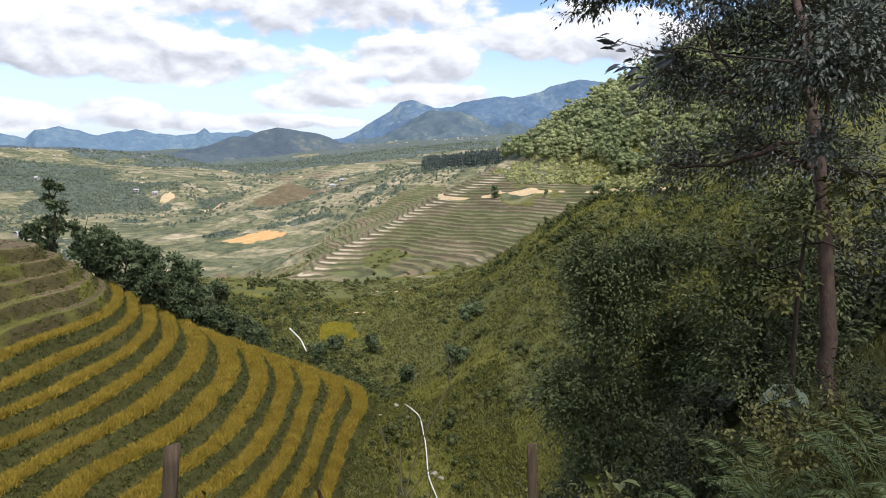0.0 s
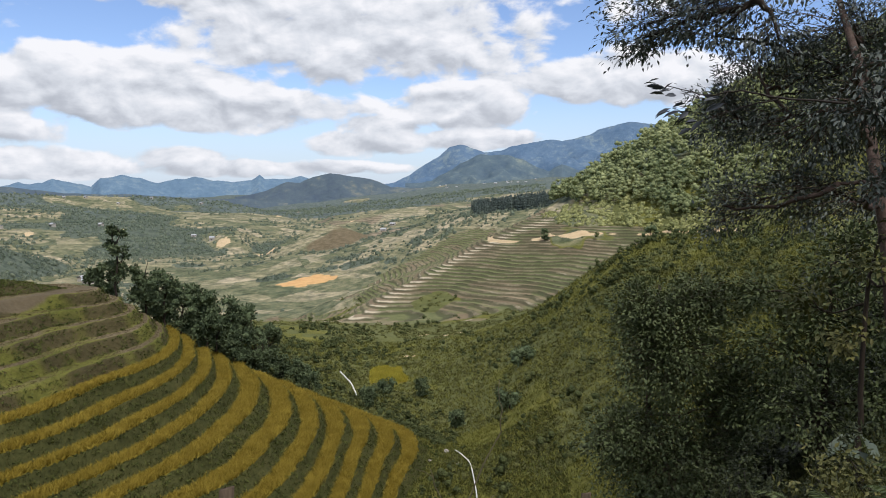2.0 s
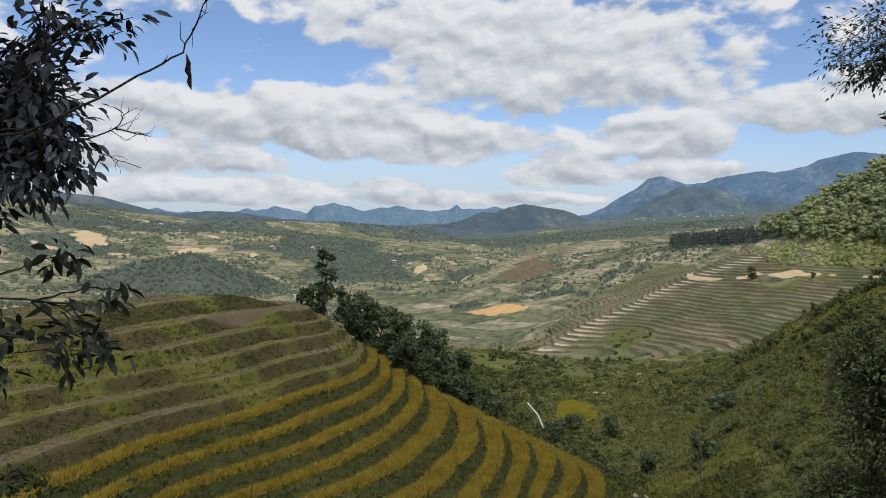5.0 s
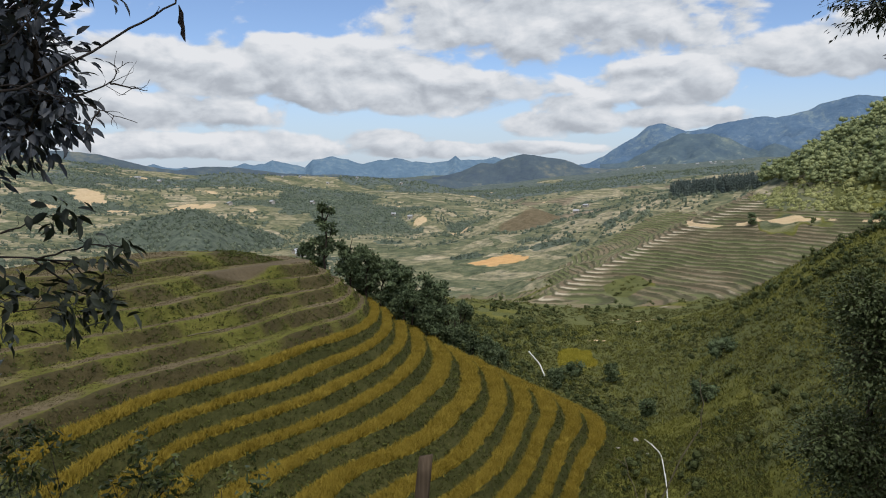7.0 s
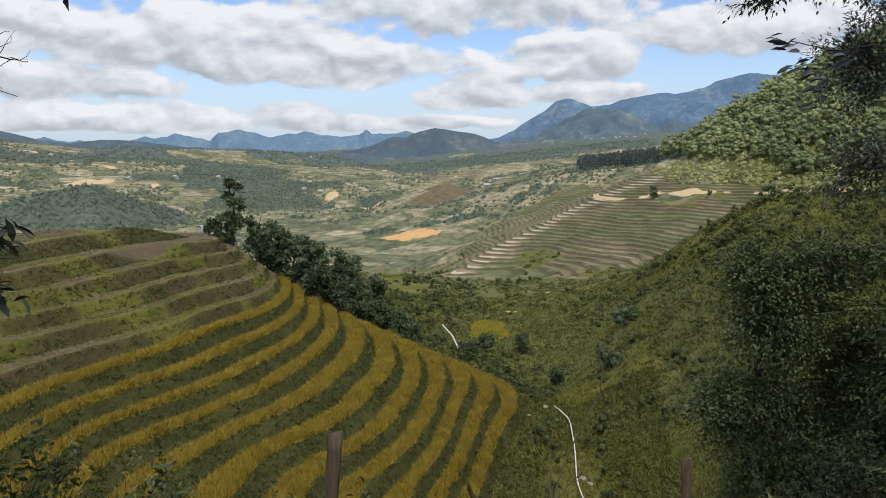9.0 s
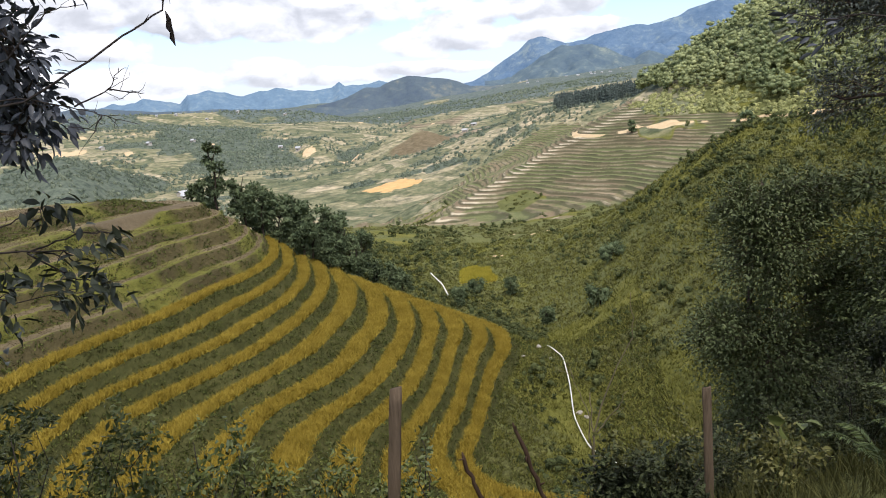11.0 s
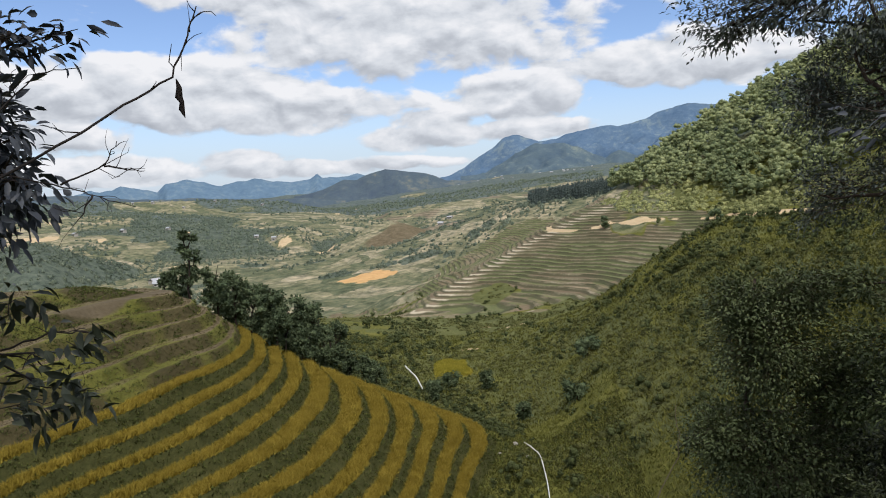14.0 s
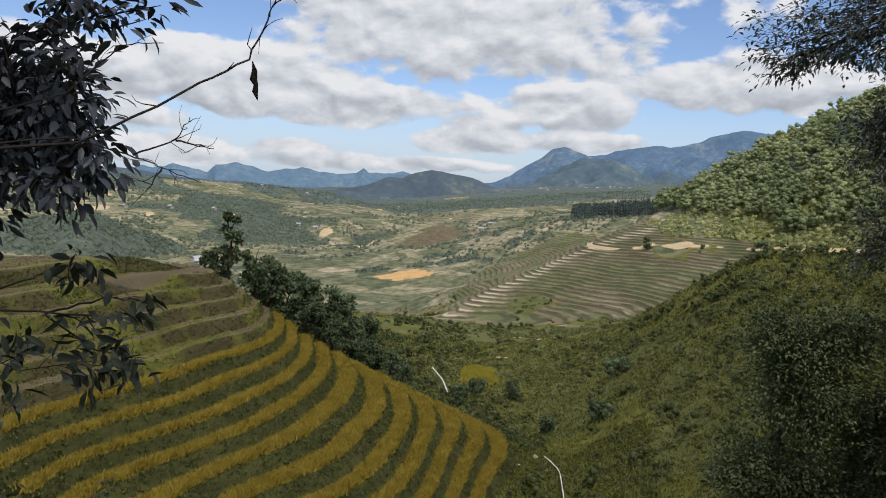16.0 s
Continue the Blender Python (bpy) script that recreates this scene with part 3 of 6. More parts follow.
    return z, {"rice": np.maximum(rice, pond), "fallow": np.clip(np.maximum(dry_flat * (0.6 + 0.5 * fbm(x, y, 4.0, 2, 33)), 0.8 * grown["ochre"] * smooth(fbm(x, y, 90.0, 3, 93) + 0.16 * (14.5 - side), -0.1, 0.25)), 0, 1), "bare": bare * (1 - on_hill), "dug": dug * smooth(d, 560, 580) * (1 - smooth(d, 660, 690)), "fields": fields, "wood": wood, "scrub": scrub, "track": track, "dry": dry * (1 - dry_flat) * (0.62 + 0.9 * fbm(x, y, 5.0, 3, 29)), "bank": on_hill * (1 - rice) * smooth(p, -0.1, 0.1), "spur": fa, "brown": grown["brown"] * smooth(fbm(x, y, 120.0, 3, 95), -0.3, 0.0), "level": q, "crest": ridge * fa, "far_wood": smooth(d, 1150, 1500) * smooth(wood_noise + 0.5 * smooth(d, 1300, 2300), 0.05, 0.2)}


def grid_mesh(name, x, y, z, covers, wrap):
    rows, cols = x.shape
    me = bpy.data.meshes.new(name)
    co = np.stack([x, y, z], -1).reshape(-1, 3)
    last = cols if wrap else cols - 1
    i, j = np.meshgrid(np.arange(rows - 1), np.arange(last), indexing="ij")
    j2 = (j + 1) % cols
    quads = np.stack([i * cols + j, i * cols + j2, (i + 1) * cols + j2, (i + 1) * cols + j], -1).reshape(-1, 4)
    me.vertices.add(len(co))
    me.vertices.foreach_set("co", co.astype(np.float32).ravel())
    me.loops.add(quads.size)
    me.loops.foreach_set("vertex_index", quads.astype(np.int32).ravel())
    me.polygons.add(len(quads))
    me.polygons.foreach_set("loop_start", (np.arange(len(quads)) * 4).astype(np.int32))
    me.update(calc_edges=True)
    me.polygons.foreach_set("use_smooth", np.ones(len(quads), bool))
    for key, value in covers.items():
        me.attributes.new(key, "FLOAT", "POINT").data.foreach_set("value", (value if key == "level" else np.clip(value, 0, 1)).astype(np.float32).ravel())
    return me


def ring_distances():
    near = np.r_[0.01, 0.3, np.geomspace(0.6, 32, 70, endpoint=False)]
    hill = np.arange(32, 108, 0.42)
    mid = np.geomspace(108, 290, 120, endpoint=False)
    spur = np.arange(290, 470, 0.68)
    far = np.geomspace(470, 4900, 200)
    return np.r_[near, hill, mid, spur, far]


def ground():
    d = ring_distances()
    a = np.r_[np.arange(-180, -48, 6.0), np.arange(-48, -24, 0.8), np.arange(-24, -10.5, 0.2), np.arange(-10.5, 9, 0.13), np.arange(9, 49, 0.2), np.arange(49, 72, 0.6), np.arange(72, 180, 6.0)]
    a = np.radians(-a[::-1])
    x, y = d[:, None] * -np.sin(a)[None, :] * -1, d[:, None] * np.cos(a)[None, :]
    z, covers = land(x, y)
    me = grid_mesh("ground", x, y, z, covers, True)
    me.materials.append(MAT_GROUND)
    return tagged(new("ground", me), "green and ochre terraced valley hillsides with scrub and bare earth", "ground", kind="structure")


def height(x, y):
    return land(np.atleast_1d(np.asarray(x, float)), np.atleast_1d(np.asarray(y, float)))[0]


ground()

# ---- distant ranges ----
def mountain_range(name, label, peaks, distance, deep, mat, rough, foot=-20.0, seed=1, jag=0.30):
    """A ridge with spurs; peaks: degrees left of ahead, degrees up."""
    peaks = sorted(peaks)
    a = np.arange(peaks[0][0], peaks[-1][0], 0.12)
    crest = np.interp(a, [p[0] for p in peaks], [p[1] for p in peaks])
    t = np.linspace(0, 1, 46)
    d = distance - deep * (1 - t)
    aa, dd = np.meshgrid(np.radians(a), d)
    x, y = -dd * np.sin(aa), dd * np.cos(aa)
    top = 1.6 + distance * np.tan(np.radians(crest))[None, :]
    rise = (t**1.35)[:, None]
    z = foot + (top - foot) * rise
    ribs = np.abs(fbm(x, y, deep * 0.45, 4, seed))
    z = z - rough * 2.8 * ribs * (np.sin(t * math.pi) ** 0.7)[:, None] + jag * rough * fbm(x, y, 110.0, 4, seed + 9) * rise
    back_x, back_y = x[-1:] * 1.12, y[-1:] * 1.12
    x, y, z = np.vstack([x, back_x]), np.vstack([y, back_y]), np.vstack([z, np.full_like(z[-1:], foot)])
    me = grid_mesh(name, x[:, ::-1], y[:, ::-1], z[:, ::-1], {}, False)
    me.materials.append(mat)
    return tagged(new(name, me), label, "mountain range", kind="structure")


# Haze is painted into these slopes: the farther the range, the bluer.
MAT_BLUE = mountain_material("haze_blue_rock", (0.115, 0.185, 0.265), (0.15, 0.23, 0.31), (0.23, 0.30, 0.34))
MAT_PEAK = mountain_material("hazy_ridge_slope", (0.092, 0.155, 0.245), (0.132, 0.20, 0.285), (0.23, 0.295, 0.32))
MAT_BLUE_GREEN = mountain_material("hazy_wooded_slope", (0.085, 0.125, 0.165), (0.12, 0.165, 0.19), (0.22, 0.26, 0.235))
MAT_HILL = mountain_material("hazy_wooded_hill", (0.082, 0.110, 0.145), (0.105, 0.138, 0.160), (0.20, 0.21, 0.18))
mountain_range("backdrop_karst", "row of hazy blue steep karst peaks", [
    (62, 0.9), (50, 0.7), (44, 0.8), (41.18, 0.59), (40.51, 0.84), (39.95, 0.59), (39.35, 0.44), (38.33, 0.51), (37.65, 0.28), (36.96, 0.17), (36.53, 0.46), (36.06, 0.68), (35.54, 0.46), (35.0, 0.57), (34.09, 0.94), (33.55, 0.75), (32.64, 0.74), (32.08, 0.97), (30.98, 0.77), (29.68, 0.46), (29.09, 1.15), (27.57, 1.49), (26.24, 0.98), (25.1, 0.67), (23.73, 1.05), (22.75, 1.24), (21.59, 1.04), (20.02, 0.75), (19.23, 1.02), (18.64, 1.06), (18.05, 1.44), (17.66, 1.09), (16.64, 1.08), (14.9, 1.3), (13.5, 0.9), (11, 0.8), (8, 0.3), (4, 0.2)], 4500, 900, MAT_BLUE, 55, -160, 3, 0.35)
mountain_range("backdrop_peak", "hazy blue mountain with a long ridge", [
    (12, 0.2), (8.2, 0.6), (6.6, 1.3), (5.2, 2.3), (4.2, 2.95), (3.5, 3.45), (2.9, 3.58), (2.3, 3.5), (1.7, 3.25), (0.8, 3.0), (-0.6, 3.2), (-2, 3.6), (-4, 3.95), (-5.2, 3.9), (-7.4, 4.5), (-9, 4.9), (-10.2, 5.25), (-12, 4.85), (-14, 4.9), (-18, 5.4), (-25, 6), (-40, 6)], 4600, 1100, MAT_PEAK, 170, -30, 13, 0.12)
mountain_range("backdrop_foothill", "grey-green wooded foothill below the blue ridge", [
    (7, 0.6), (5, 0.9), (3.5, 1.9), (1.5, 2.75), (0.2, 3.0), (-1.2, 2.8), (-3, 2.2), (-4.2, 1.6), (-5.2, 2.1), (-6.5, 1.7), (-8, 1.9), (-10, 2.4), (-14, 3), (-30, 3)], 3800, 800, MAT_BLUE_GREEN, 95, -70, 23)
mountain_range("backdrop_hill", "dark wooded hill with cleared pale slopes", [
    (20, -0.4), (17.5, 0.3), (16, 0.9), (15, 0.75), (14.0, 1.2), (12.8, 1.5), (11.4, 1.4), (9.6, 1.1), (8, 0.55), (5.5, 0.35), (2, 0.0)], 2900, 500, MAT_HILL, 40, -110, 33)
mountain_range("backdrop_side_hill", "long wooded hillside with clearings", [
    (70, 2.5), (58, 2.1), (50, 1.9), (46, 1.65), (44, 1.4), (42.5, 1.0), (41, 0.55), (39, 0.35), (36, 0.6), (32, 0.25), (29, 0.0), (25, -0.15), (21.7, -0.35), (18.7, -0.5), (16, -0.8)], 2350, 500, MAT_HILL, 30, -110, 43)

# ---- building blocks for plants ----
def raw_mesh(name, verts, faces, mat, smooth_faces=True):
    """faces: an array of quads or of triangles."""
    me = bpy.data.meshes.new(name)
    faces = np.asarray(faces)
    me.vertices.add(len(verts))
    me.vertices.foreach_set("co", np.asarray(verts, np.float32).ravel())
    me.loops.add(faces.size)
    me.loops.foreach_set("vertex_index", faces.astype(np.int32).ravel())
    me.polygons.add(len(faces))
    me.polygons.foreach_set("loop_start", (np.arange(len(faces)) * faces.shape[1]).astype(np.int32))
    me.update(calc_edges=True)
    if smooth_faces:
        me.polygons.foreach_set("use_smooth", np.ones(len(faces), bool))
    me.materials.append(mat)
    return me


def piece(name, me, parent=None, label=""):
    ob = new(name, me)
    if parent is not None:
        ob.parent = parent
    return tagged(ob, label)


def part(name, bm, mat, parent, label=""):
    me = bpy.data.meshes.new(name)
    bm.to_mesh(me)
    bm.free()
    me.materials.append(mat)
    return piece(name, me, parent, label)


def root(name, at, label, category, group="", kind=""):
    ob = new(name)
    ob.location = at
    ob.empty_display_size = 0.2
    return tagged(ob, label, category, group, kind)


def unit(v):
    return v / (np.linalg.norm(v, axis=-1, keepdims=True) + 1e-9)


def leaf_arrays(p, way, long, wide, rng, fold=0.25, flat=0.0):
    """Pointed blades, each two triangles folded along the midrib."""
    n = len(p)
    way = unit(way)
    side = unit(np.cross(way, unit(rng.normal(size=(n, 3))) + [0, 0, flat]))
    over = np.cross(side, way)
    long, wide = np.broadcast_to(long, n)[:, None], np.broadcast_to(wide, n)[:, None]
    mid = p + way * long * 0.45 + over * wide * fold
    tip = p + way * long
    verts = np.stack([p, mid + side * wide * 0.5, tip, mid - side * wide * 0.5], 1).reshape(-1, 3)
    b = np.arange(n)[:, None] * 4
    faces = np.concatenate([b + [0, 1, 2], b + [0, 2, 3]], 1).reshape(-1, 3)
    return verts, faces


def broad_leaf_arrays(p, way, long, wide, rng, fold=0.18):
    """Oval leaves with a midrib and a drooping tip, eight triangles each."""
    n = len(p)
    way = unit(way)
    side = unit(np.cross(way, unit(rng.normal(size=(n, 3)) * 0.6 + [0, 0, 1.0])))
    over = np.cross(side, way)
    long, wide = np.broadcast_to(long, n)[:, None], np.broadcast_to(wide, n)[:, None]
    m1, m2 = p + way * long * 0.32, p + way * long * 0.68 - over * long * 0.05
    tip = p + way * long - over * long * 0.16
    rise = over * wide * fold
    verts = np.stack([p, m1 + side * wide * 0.48 + rise, m1, m1 - side * wide * 0.48 + rise, m2 + side * wide * 0.42 + rise, m2, m2 - side * wide * 0.42 + rise, tip], 1).reshape(-1, 3)
    b = np.arange(n)[:, None] * 8
    pattern = ((0, 1, 2), (0, 2, 3), (1, 4, 5), (1, 5, 2), (2, 5, 6), (2, 6, 3), (4, 7, 5), (5, 7, 6))
    faces = np.concatenate([b + list(t) for t in pattern], 1).reshape(-1, 3)
    return verts, faces


def tube_arrays(points, radii, sides=6):
    points = np.asarray(points, float)
    radii = np.broadcast_to(np.asarray(radii, float), len(points))
    ahead = unit(np.gradient(points, axis=0))
    ref = np.array([0.3, 0.9, 0.2]) if abs(ahead[0][2]) > 0.7 else np.array([0.1, 0.2, 1.0])
    u = unit(np.cross(ahead, ref))
    v = np.cross(ahead, u)
    turn = np.arange(sides) * 2 * math.pi / sides
    ring = u[:, None] * np.cos(turn)[None, :, None] + v[:, None] * np.sin(turn)[None, :, None]
    verts = (points[:, None] + ring * radii[:, None, None]).reshape(-1, 3)
    i, j = np.meshgrid(np.arange(len(points) - 1), np.arange(sides), indexing="ij")
    j2 = (j + 1) % sides
    quads = np.stack([i * sides + j, i * sides + j2, (i + 1) * sides + j2, (i + 1) * sides + j], -1).reshape(-1, 4)
    cap = len(verts)
    verts = np.vstack([verts, points[0], points[-1]])
    last = (len(points) - 1) * sides
    k = np.arange(sides)
    tris = np.vstack([np.stack([np.full(sides, cap), (k + 1) % sides, k], 1), np.stack([np.full(sides, cap + 1), last + k, last + (k + 1) % sides], 1)])
    faces = np.vstack([quads[:, [0, 1, 2]], quads[:, [0, 2, 3]], tris])
    return verts, faces


def joined(pieces):
    verts, faces, base = [], [], 0
    for v, f in pieces:
        verts.append(v)
        faces.append(f + base)
        base += len(v)
    return np.vstack(verts), np.vstack(faces)


def bend(a, b, rng, sag=0.1, steps=7):
    """A wavering line from a to b."""
    a, b = np.asarray(a, float), np.asarray(b, float)
    t = np.linspace(0, 1, steps)[:, None]
    size = np.linalg.norm(b - a)
    off = rng.normal(size=3) * sag * size
    wob = rng.normal(size=(steps, 3)) * 0.02 * size
    wob[0] = wob[-1] = 0
    return a + (b - a) * t + off * np.sin(t * math.pi) + wob


def in_ball(n, rng, shell=0.45):
    d = unit(rng.normal(size=(n, 3)))
    return d * (rng.random((n, 1)) ** shell)


BARK_DARK = plain_material("dark_bark", (0.020, 0.015, 0.012), (0.075, 0.058, 0.045), 22, 0.9, 0.15, (1, 1, 0.25), 0.7, 0.02)
BARK_RED = plain_material("flaking_red_bark", (0.022, 0.017, 0.014), (0.165, 0.118, 0.098), 9, 0.95, 0.05, (1, 1, 0.45), 1.0, 0.04)
TWIG = plain_material("dry_twig", (0.018, 0.014, 0.014), (0.060, 0.050, 0.045), 40, 0.85, 0.15)
STRAW = plain_material("dry_stem", (0.10, 0.085, 0.05), (0.22, 0.19, 0.12), 40, 0.85, 0.15)
# Near leaves: shade, and a bluish veil on the broad ones, is painted in.
LEAF_BROAD = leaf_material("shaded_broad_leaf", (0.026, 0.031, 0.042), (0.078, 0.086, 0.098), 0.5, 0.3, 0.25)
LEAF_SHADE = leaf_material("drooping_shaded_leaf", (0.018, 0.024, 0.017), (0.055, 0.064, 0.040), 0.5, 0.25, 0.22)
LEAF_GREY = leaf_material("grey_green_leaf", (0.032, 0.046, 0.017), (0.122, 0.150, 0.056), 0.6, 0.3, 0.3, 1.2, vary=0.45)
LEAF_FINE = leaf_material("fine_tree_leaf", (0.044, 0.058, 0.052), (0.140, 0.158, 0.130), 0.55, 0.35, 0.35, 0.9, vary=0.45)
LEAF_WARM = leaf_material("yellow_green_leaf", (0.040, 0.050, 0.014), (0.140, 0.132, 0.036), 0.6, 0.3, 0.3, 0.8)
LEAF_SHRUB = leaf_material("shrub_leaf", (0.032, 0.048, 0.013), (0.115, 0.132, 0.031), 0.55, 0.35, 0.3, 2.0)
# Undergrowth: leaf colour darkened to stand for shade below the trees.
LEAF_UNDER = leaf_material("shaded_undergrowth_leaf", (0.017, 0.026, 0.010), (0.064, 0.076, 0.025), 0.6, 0.3, 0.25, 1.5, vary=0.5, lumps=5)
LEAF_PALE = leaf_material("large_pale_leaf", (0.045, 0.062, 0.040), (0.10, 0.125, 0.085), 0.5, 0.4, 0.3, 2.0, vary=0.3)
LEAF_FERN = leaf_material("fern_leaf", (0.024, 0.040, 0.012), (0.080, 0.105, 0.030), 0.6, 0.3, 0.3, 1.5)
LEAF_GROVE = leaf_material("grove_leaf", (0.058, 0.086, 0.046), (0.165, 0.205, 0.104), 0.8, 0.1, 0.3, 0.25, vary=0.3, lumps=2.2)
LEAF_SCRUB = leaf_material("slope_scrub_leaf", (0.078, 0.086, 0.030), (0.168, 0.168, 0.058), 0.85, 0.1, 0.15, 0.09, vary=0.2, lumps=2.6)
LEAF_BANK = leaf_material("bank_weed_leaf", (0.040, 0.056, 0.017), (0.150, 0.165, 0.045), 0.85, 0.1, 0.15, 0.3)
# Distant trees: haze is put into the leaf colour, pale and bluish.
LEAF_VALLEY = leaf_material("hazed_valley_leaf", (0.095, 0.125, 0.095), (0.205, 0.235, 0.165), 0.9, 0.05, 0.35, 0.02, vary=0.45, lumps=0.5)
LEAF_WOOD = leaf_material("hazed_wood_leaf", (0.125, 0.165, 0.082), (0.44, 0.46, 0.22), 0.9, 0.05, 0.35, 0.035, vary=0.35)
LEAF_PINE = leaf_material("hazed_pine_leaf", (0.088, 0.118, 0.112), (0.17, 0.205, 0.18), 0.9, 0.05, 0.1, 0.05, vary=0.3, lumps=0.7)
GRASS = leaf_material("bank_grass", (0.032, 0.038, 0.012), (0.092, 0.088, 0.026), 0.8, 0.15, 0.25, 0.35, vary=0.35)
GRASS_TALL = leaf_material("tall_slope_grass", (0.085, 0.092, 0.019), (0.190, 0.184, 0.042), 0.8, 0.15, 0.35, 0.12, vary=0.25)
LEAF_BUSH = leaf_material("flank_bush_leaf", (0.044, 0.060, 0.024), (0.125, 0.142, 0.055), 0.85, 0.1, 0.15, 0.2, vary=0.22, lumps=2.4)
LEAF_BRIGHT = leaf_material("roadside_bush_leaf", (0.19, 0.21, 0.085), (0.46, 0.46, 0.20), 0.9, 0.05, 0.15, 0.06, vary=0.4, lumps=1)
RICE_GREEN = leaf_material("green_gold_rice", (0.24, 0.215, 0.022), (0.42, 0.37, 0.055), 0.75, 0.15, 0.25, 0.3)
GRASS_DRY = leaf_material("dry_grass", (0.062, 0.048, 0.022), (0.16, 0.128, 0.064), 0.85, 0.1, 0.25, 0.3)
RICE = leaf_material("ripe_rice", (0.190, 0.140, 0.016), (0.375, 0.285, 0.046), 0.75, 0.15, 0.3, 0.5, vary=0.35)


def lobed_tree(name, label, trunk, girth, lobes, leaf, bark, leaf_mat, seed, dense=3.0, droop=0.35, twig_every=26, limb_share=0.42, broad=False, spray=0.16, category="tree"):
    """trunk: points from the ground up; lobes of the crown: x, y, z, half width, half height; leaf: length, width."""
    rng = np.random.default_rng(seed)
    trunk = np.asarray(trunk, float)
    base = trunk[0].copy()
    tree = root(name, base, label, category)
    t = np.linspace(0, 1, 14)
    spine = np.stack([np.interp(t * (len(trunk) - 1), np.arange(len(trunk)), trunk[:, c]) for c in range(3)], 1)
    spine[1:-1] += rng.normal(size=(12, 3)) * girth * 0.25
    piece("trunk", raw_mesh("trunk", *[a if n else a - base for n, a in enumerate(tube_arrays(spine, girth * (1.15 - 0.75 * t), 9))], bark), tree)
    leaves, twigs, limbs = [], [], []
    for x, y, z, w, h in lobes:
        c = np.array([x, y, z])
        forks = np.vstack([spine] + [line[4:5] for line, _ in limbs])
        near = forks[np.argmin(np.linalg.norm(forks - c, axis=1) + 0.6 * np.abs(forks[:, 2] - (c[2] - 0.5 * h)))]
        limb = bend(near, c, rng, 0.12, 8)
        limbs.append((limb, np.linspace(girth * limb_share, girth * 0.13, 8)))
        count = int(dense * math.pi * w * h / (leaf[0] * leaf[1] * 0.5))
        tips = c + in_ball(max(6, count // twig_every), rng, 0.42) * [w, w, h]
        starts = limb[rng.integers(3, 8, len(tips))]
        starts = starts + (tips - starts) * 0.35
        for start, tip in zip(starts, tips):
            twigs.append(tube_arrays(bend(start, tip, rng, 0.08, 4), np.linspace(girth * 0.07, girth * 0.02, 4), 3))
        # leaves strung along the twigs, thickest towards their ends
        which = rng.integers(0, len(tips), count)
        along = 1.08 - 0.75 * rng.random((count, 1)) ** 1.7
        run = unit(tips[which] - starts[which])
        spread = in_ball(count, rng, 0.6) * (0.09 + spray * min(w, h))
        at = starts[which] + (tips - starts)[which] * along + spread
        way = run * 0.6 + unit(spread + 1e-4) * 0.6 + rng.normal(size=(count, 3)) * 0.35 + [0, 0, -droop]
        sizes = leaf[0] * rng.uniform(0.6, 1.2, count), leaf[1] * rng.uniform(0.7, 1.2, count)
        leaves.append(broad_leaf_arrays(at, way, *sizes, rng) if broad else leaf_arrays(at, way, *sizes, rng, 0.25, 1.9))
    for line, radii in limbs:
        v, f = tube_arrays(line, radii, 7)
        piece("limb", raw_mesh("limb", v - base, f, bark), tree)
    v, f = joined(twigs)
    tagged(piece("twig_mass", raw_mesh("twig_mass", v - base, f, bark), tree), kind="stuff")
    v, f = joined(leaves)
    piece("crown", raw_mesh("crown", v - base, f, leaf_mat, False), tree)
    return tree


def ground_at(x, y):
    return float(height(x, y)[0])


# ---- trees beside the path ----
RIGHT_CROWN = [(5.71, 13.87, 2.60, 1.40, 1.05), (7.29, 13.57, 3.09, 1.80, 1.32), (4.87, 14.40, 2.95, 0.71, 0.65), (6.91, 13.76, 1.25, 1.67, 0.95), (5.54, 14.37, 1.55, 1.13, 0.84), (7.66, 13.82, -1.13, 0.99, 1.37), (7.78, 12.82, -2.39, 0.60, 1.08), (6.81, 14.48, -0.23, 1.00, 0.75), (4.11, 14.28, 3.03, 0.59, 0.94), (4.42, 14.49, 1.32, 0.54, 0.84), (4.90, 14.18, 3.97, 0.94, 0.53), (5.81, 14.05, 3.80, 0.95, 0.71), (6.74, 13.85, 4.13, 1.09, 0.73), (7.57, 13.64, 3.90, 0.98, 0.98), (4.40, 14.55, 3.40, 0.53, 0.47), (6.37, 14.02, 4.66, 1.46, 0.61), (4.75, 8.90, 3.05, 0.80, 0.45), (4.78, 8.95, 2.35, 0.85, 0.42), (5.15, 8.70, 2.70, 0.65, 0.45), (4.45, 9.20, 2.65, 0.60, 0.45), (4.75, 9.10, 1.75, 0.62, 0.28)]
OVERHANG = [(3.12, 15.42, 5.00, 1.39, 0.76), (4.32, 14.55, 5.31, 1.60, 0.74), (4.07, 14.64, 4.60, 1.10, 0.37), (2.95, 15.73, 4.62, 0.88, 0.35), (5.10, 13.73, 4.30, 0.71, 0.59)]
RIGHT_BUSHY = [(3.34, 13.60, -3.34, 1.72, 1.15), (3.31, 13.81, -1.37, 1.18, 1.24), (4.09, 14.01, -0.41, 0.91, 0.57), (3.89, 13.03, -4.57, 1.85, 0.93), (2.34, 13.60, -3.00, 0.79, 0.68), (4.54, 13.77, -2.25, 0.64, 1.05), (2.80, 13.99, -0.64, 0.67, 0.67)]
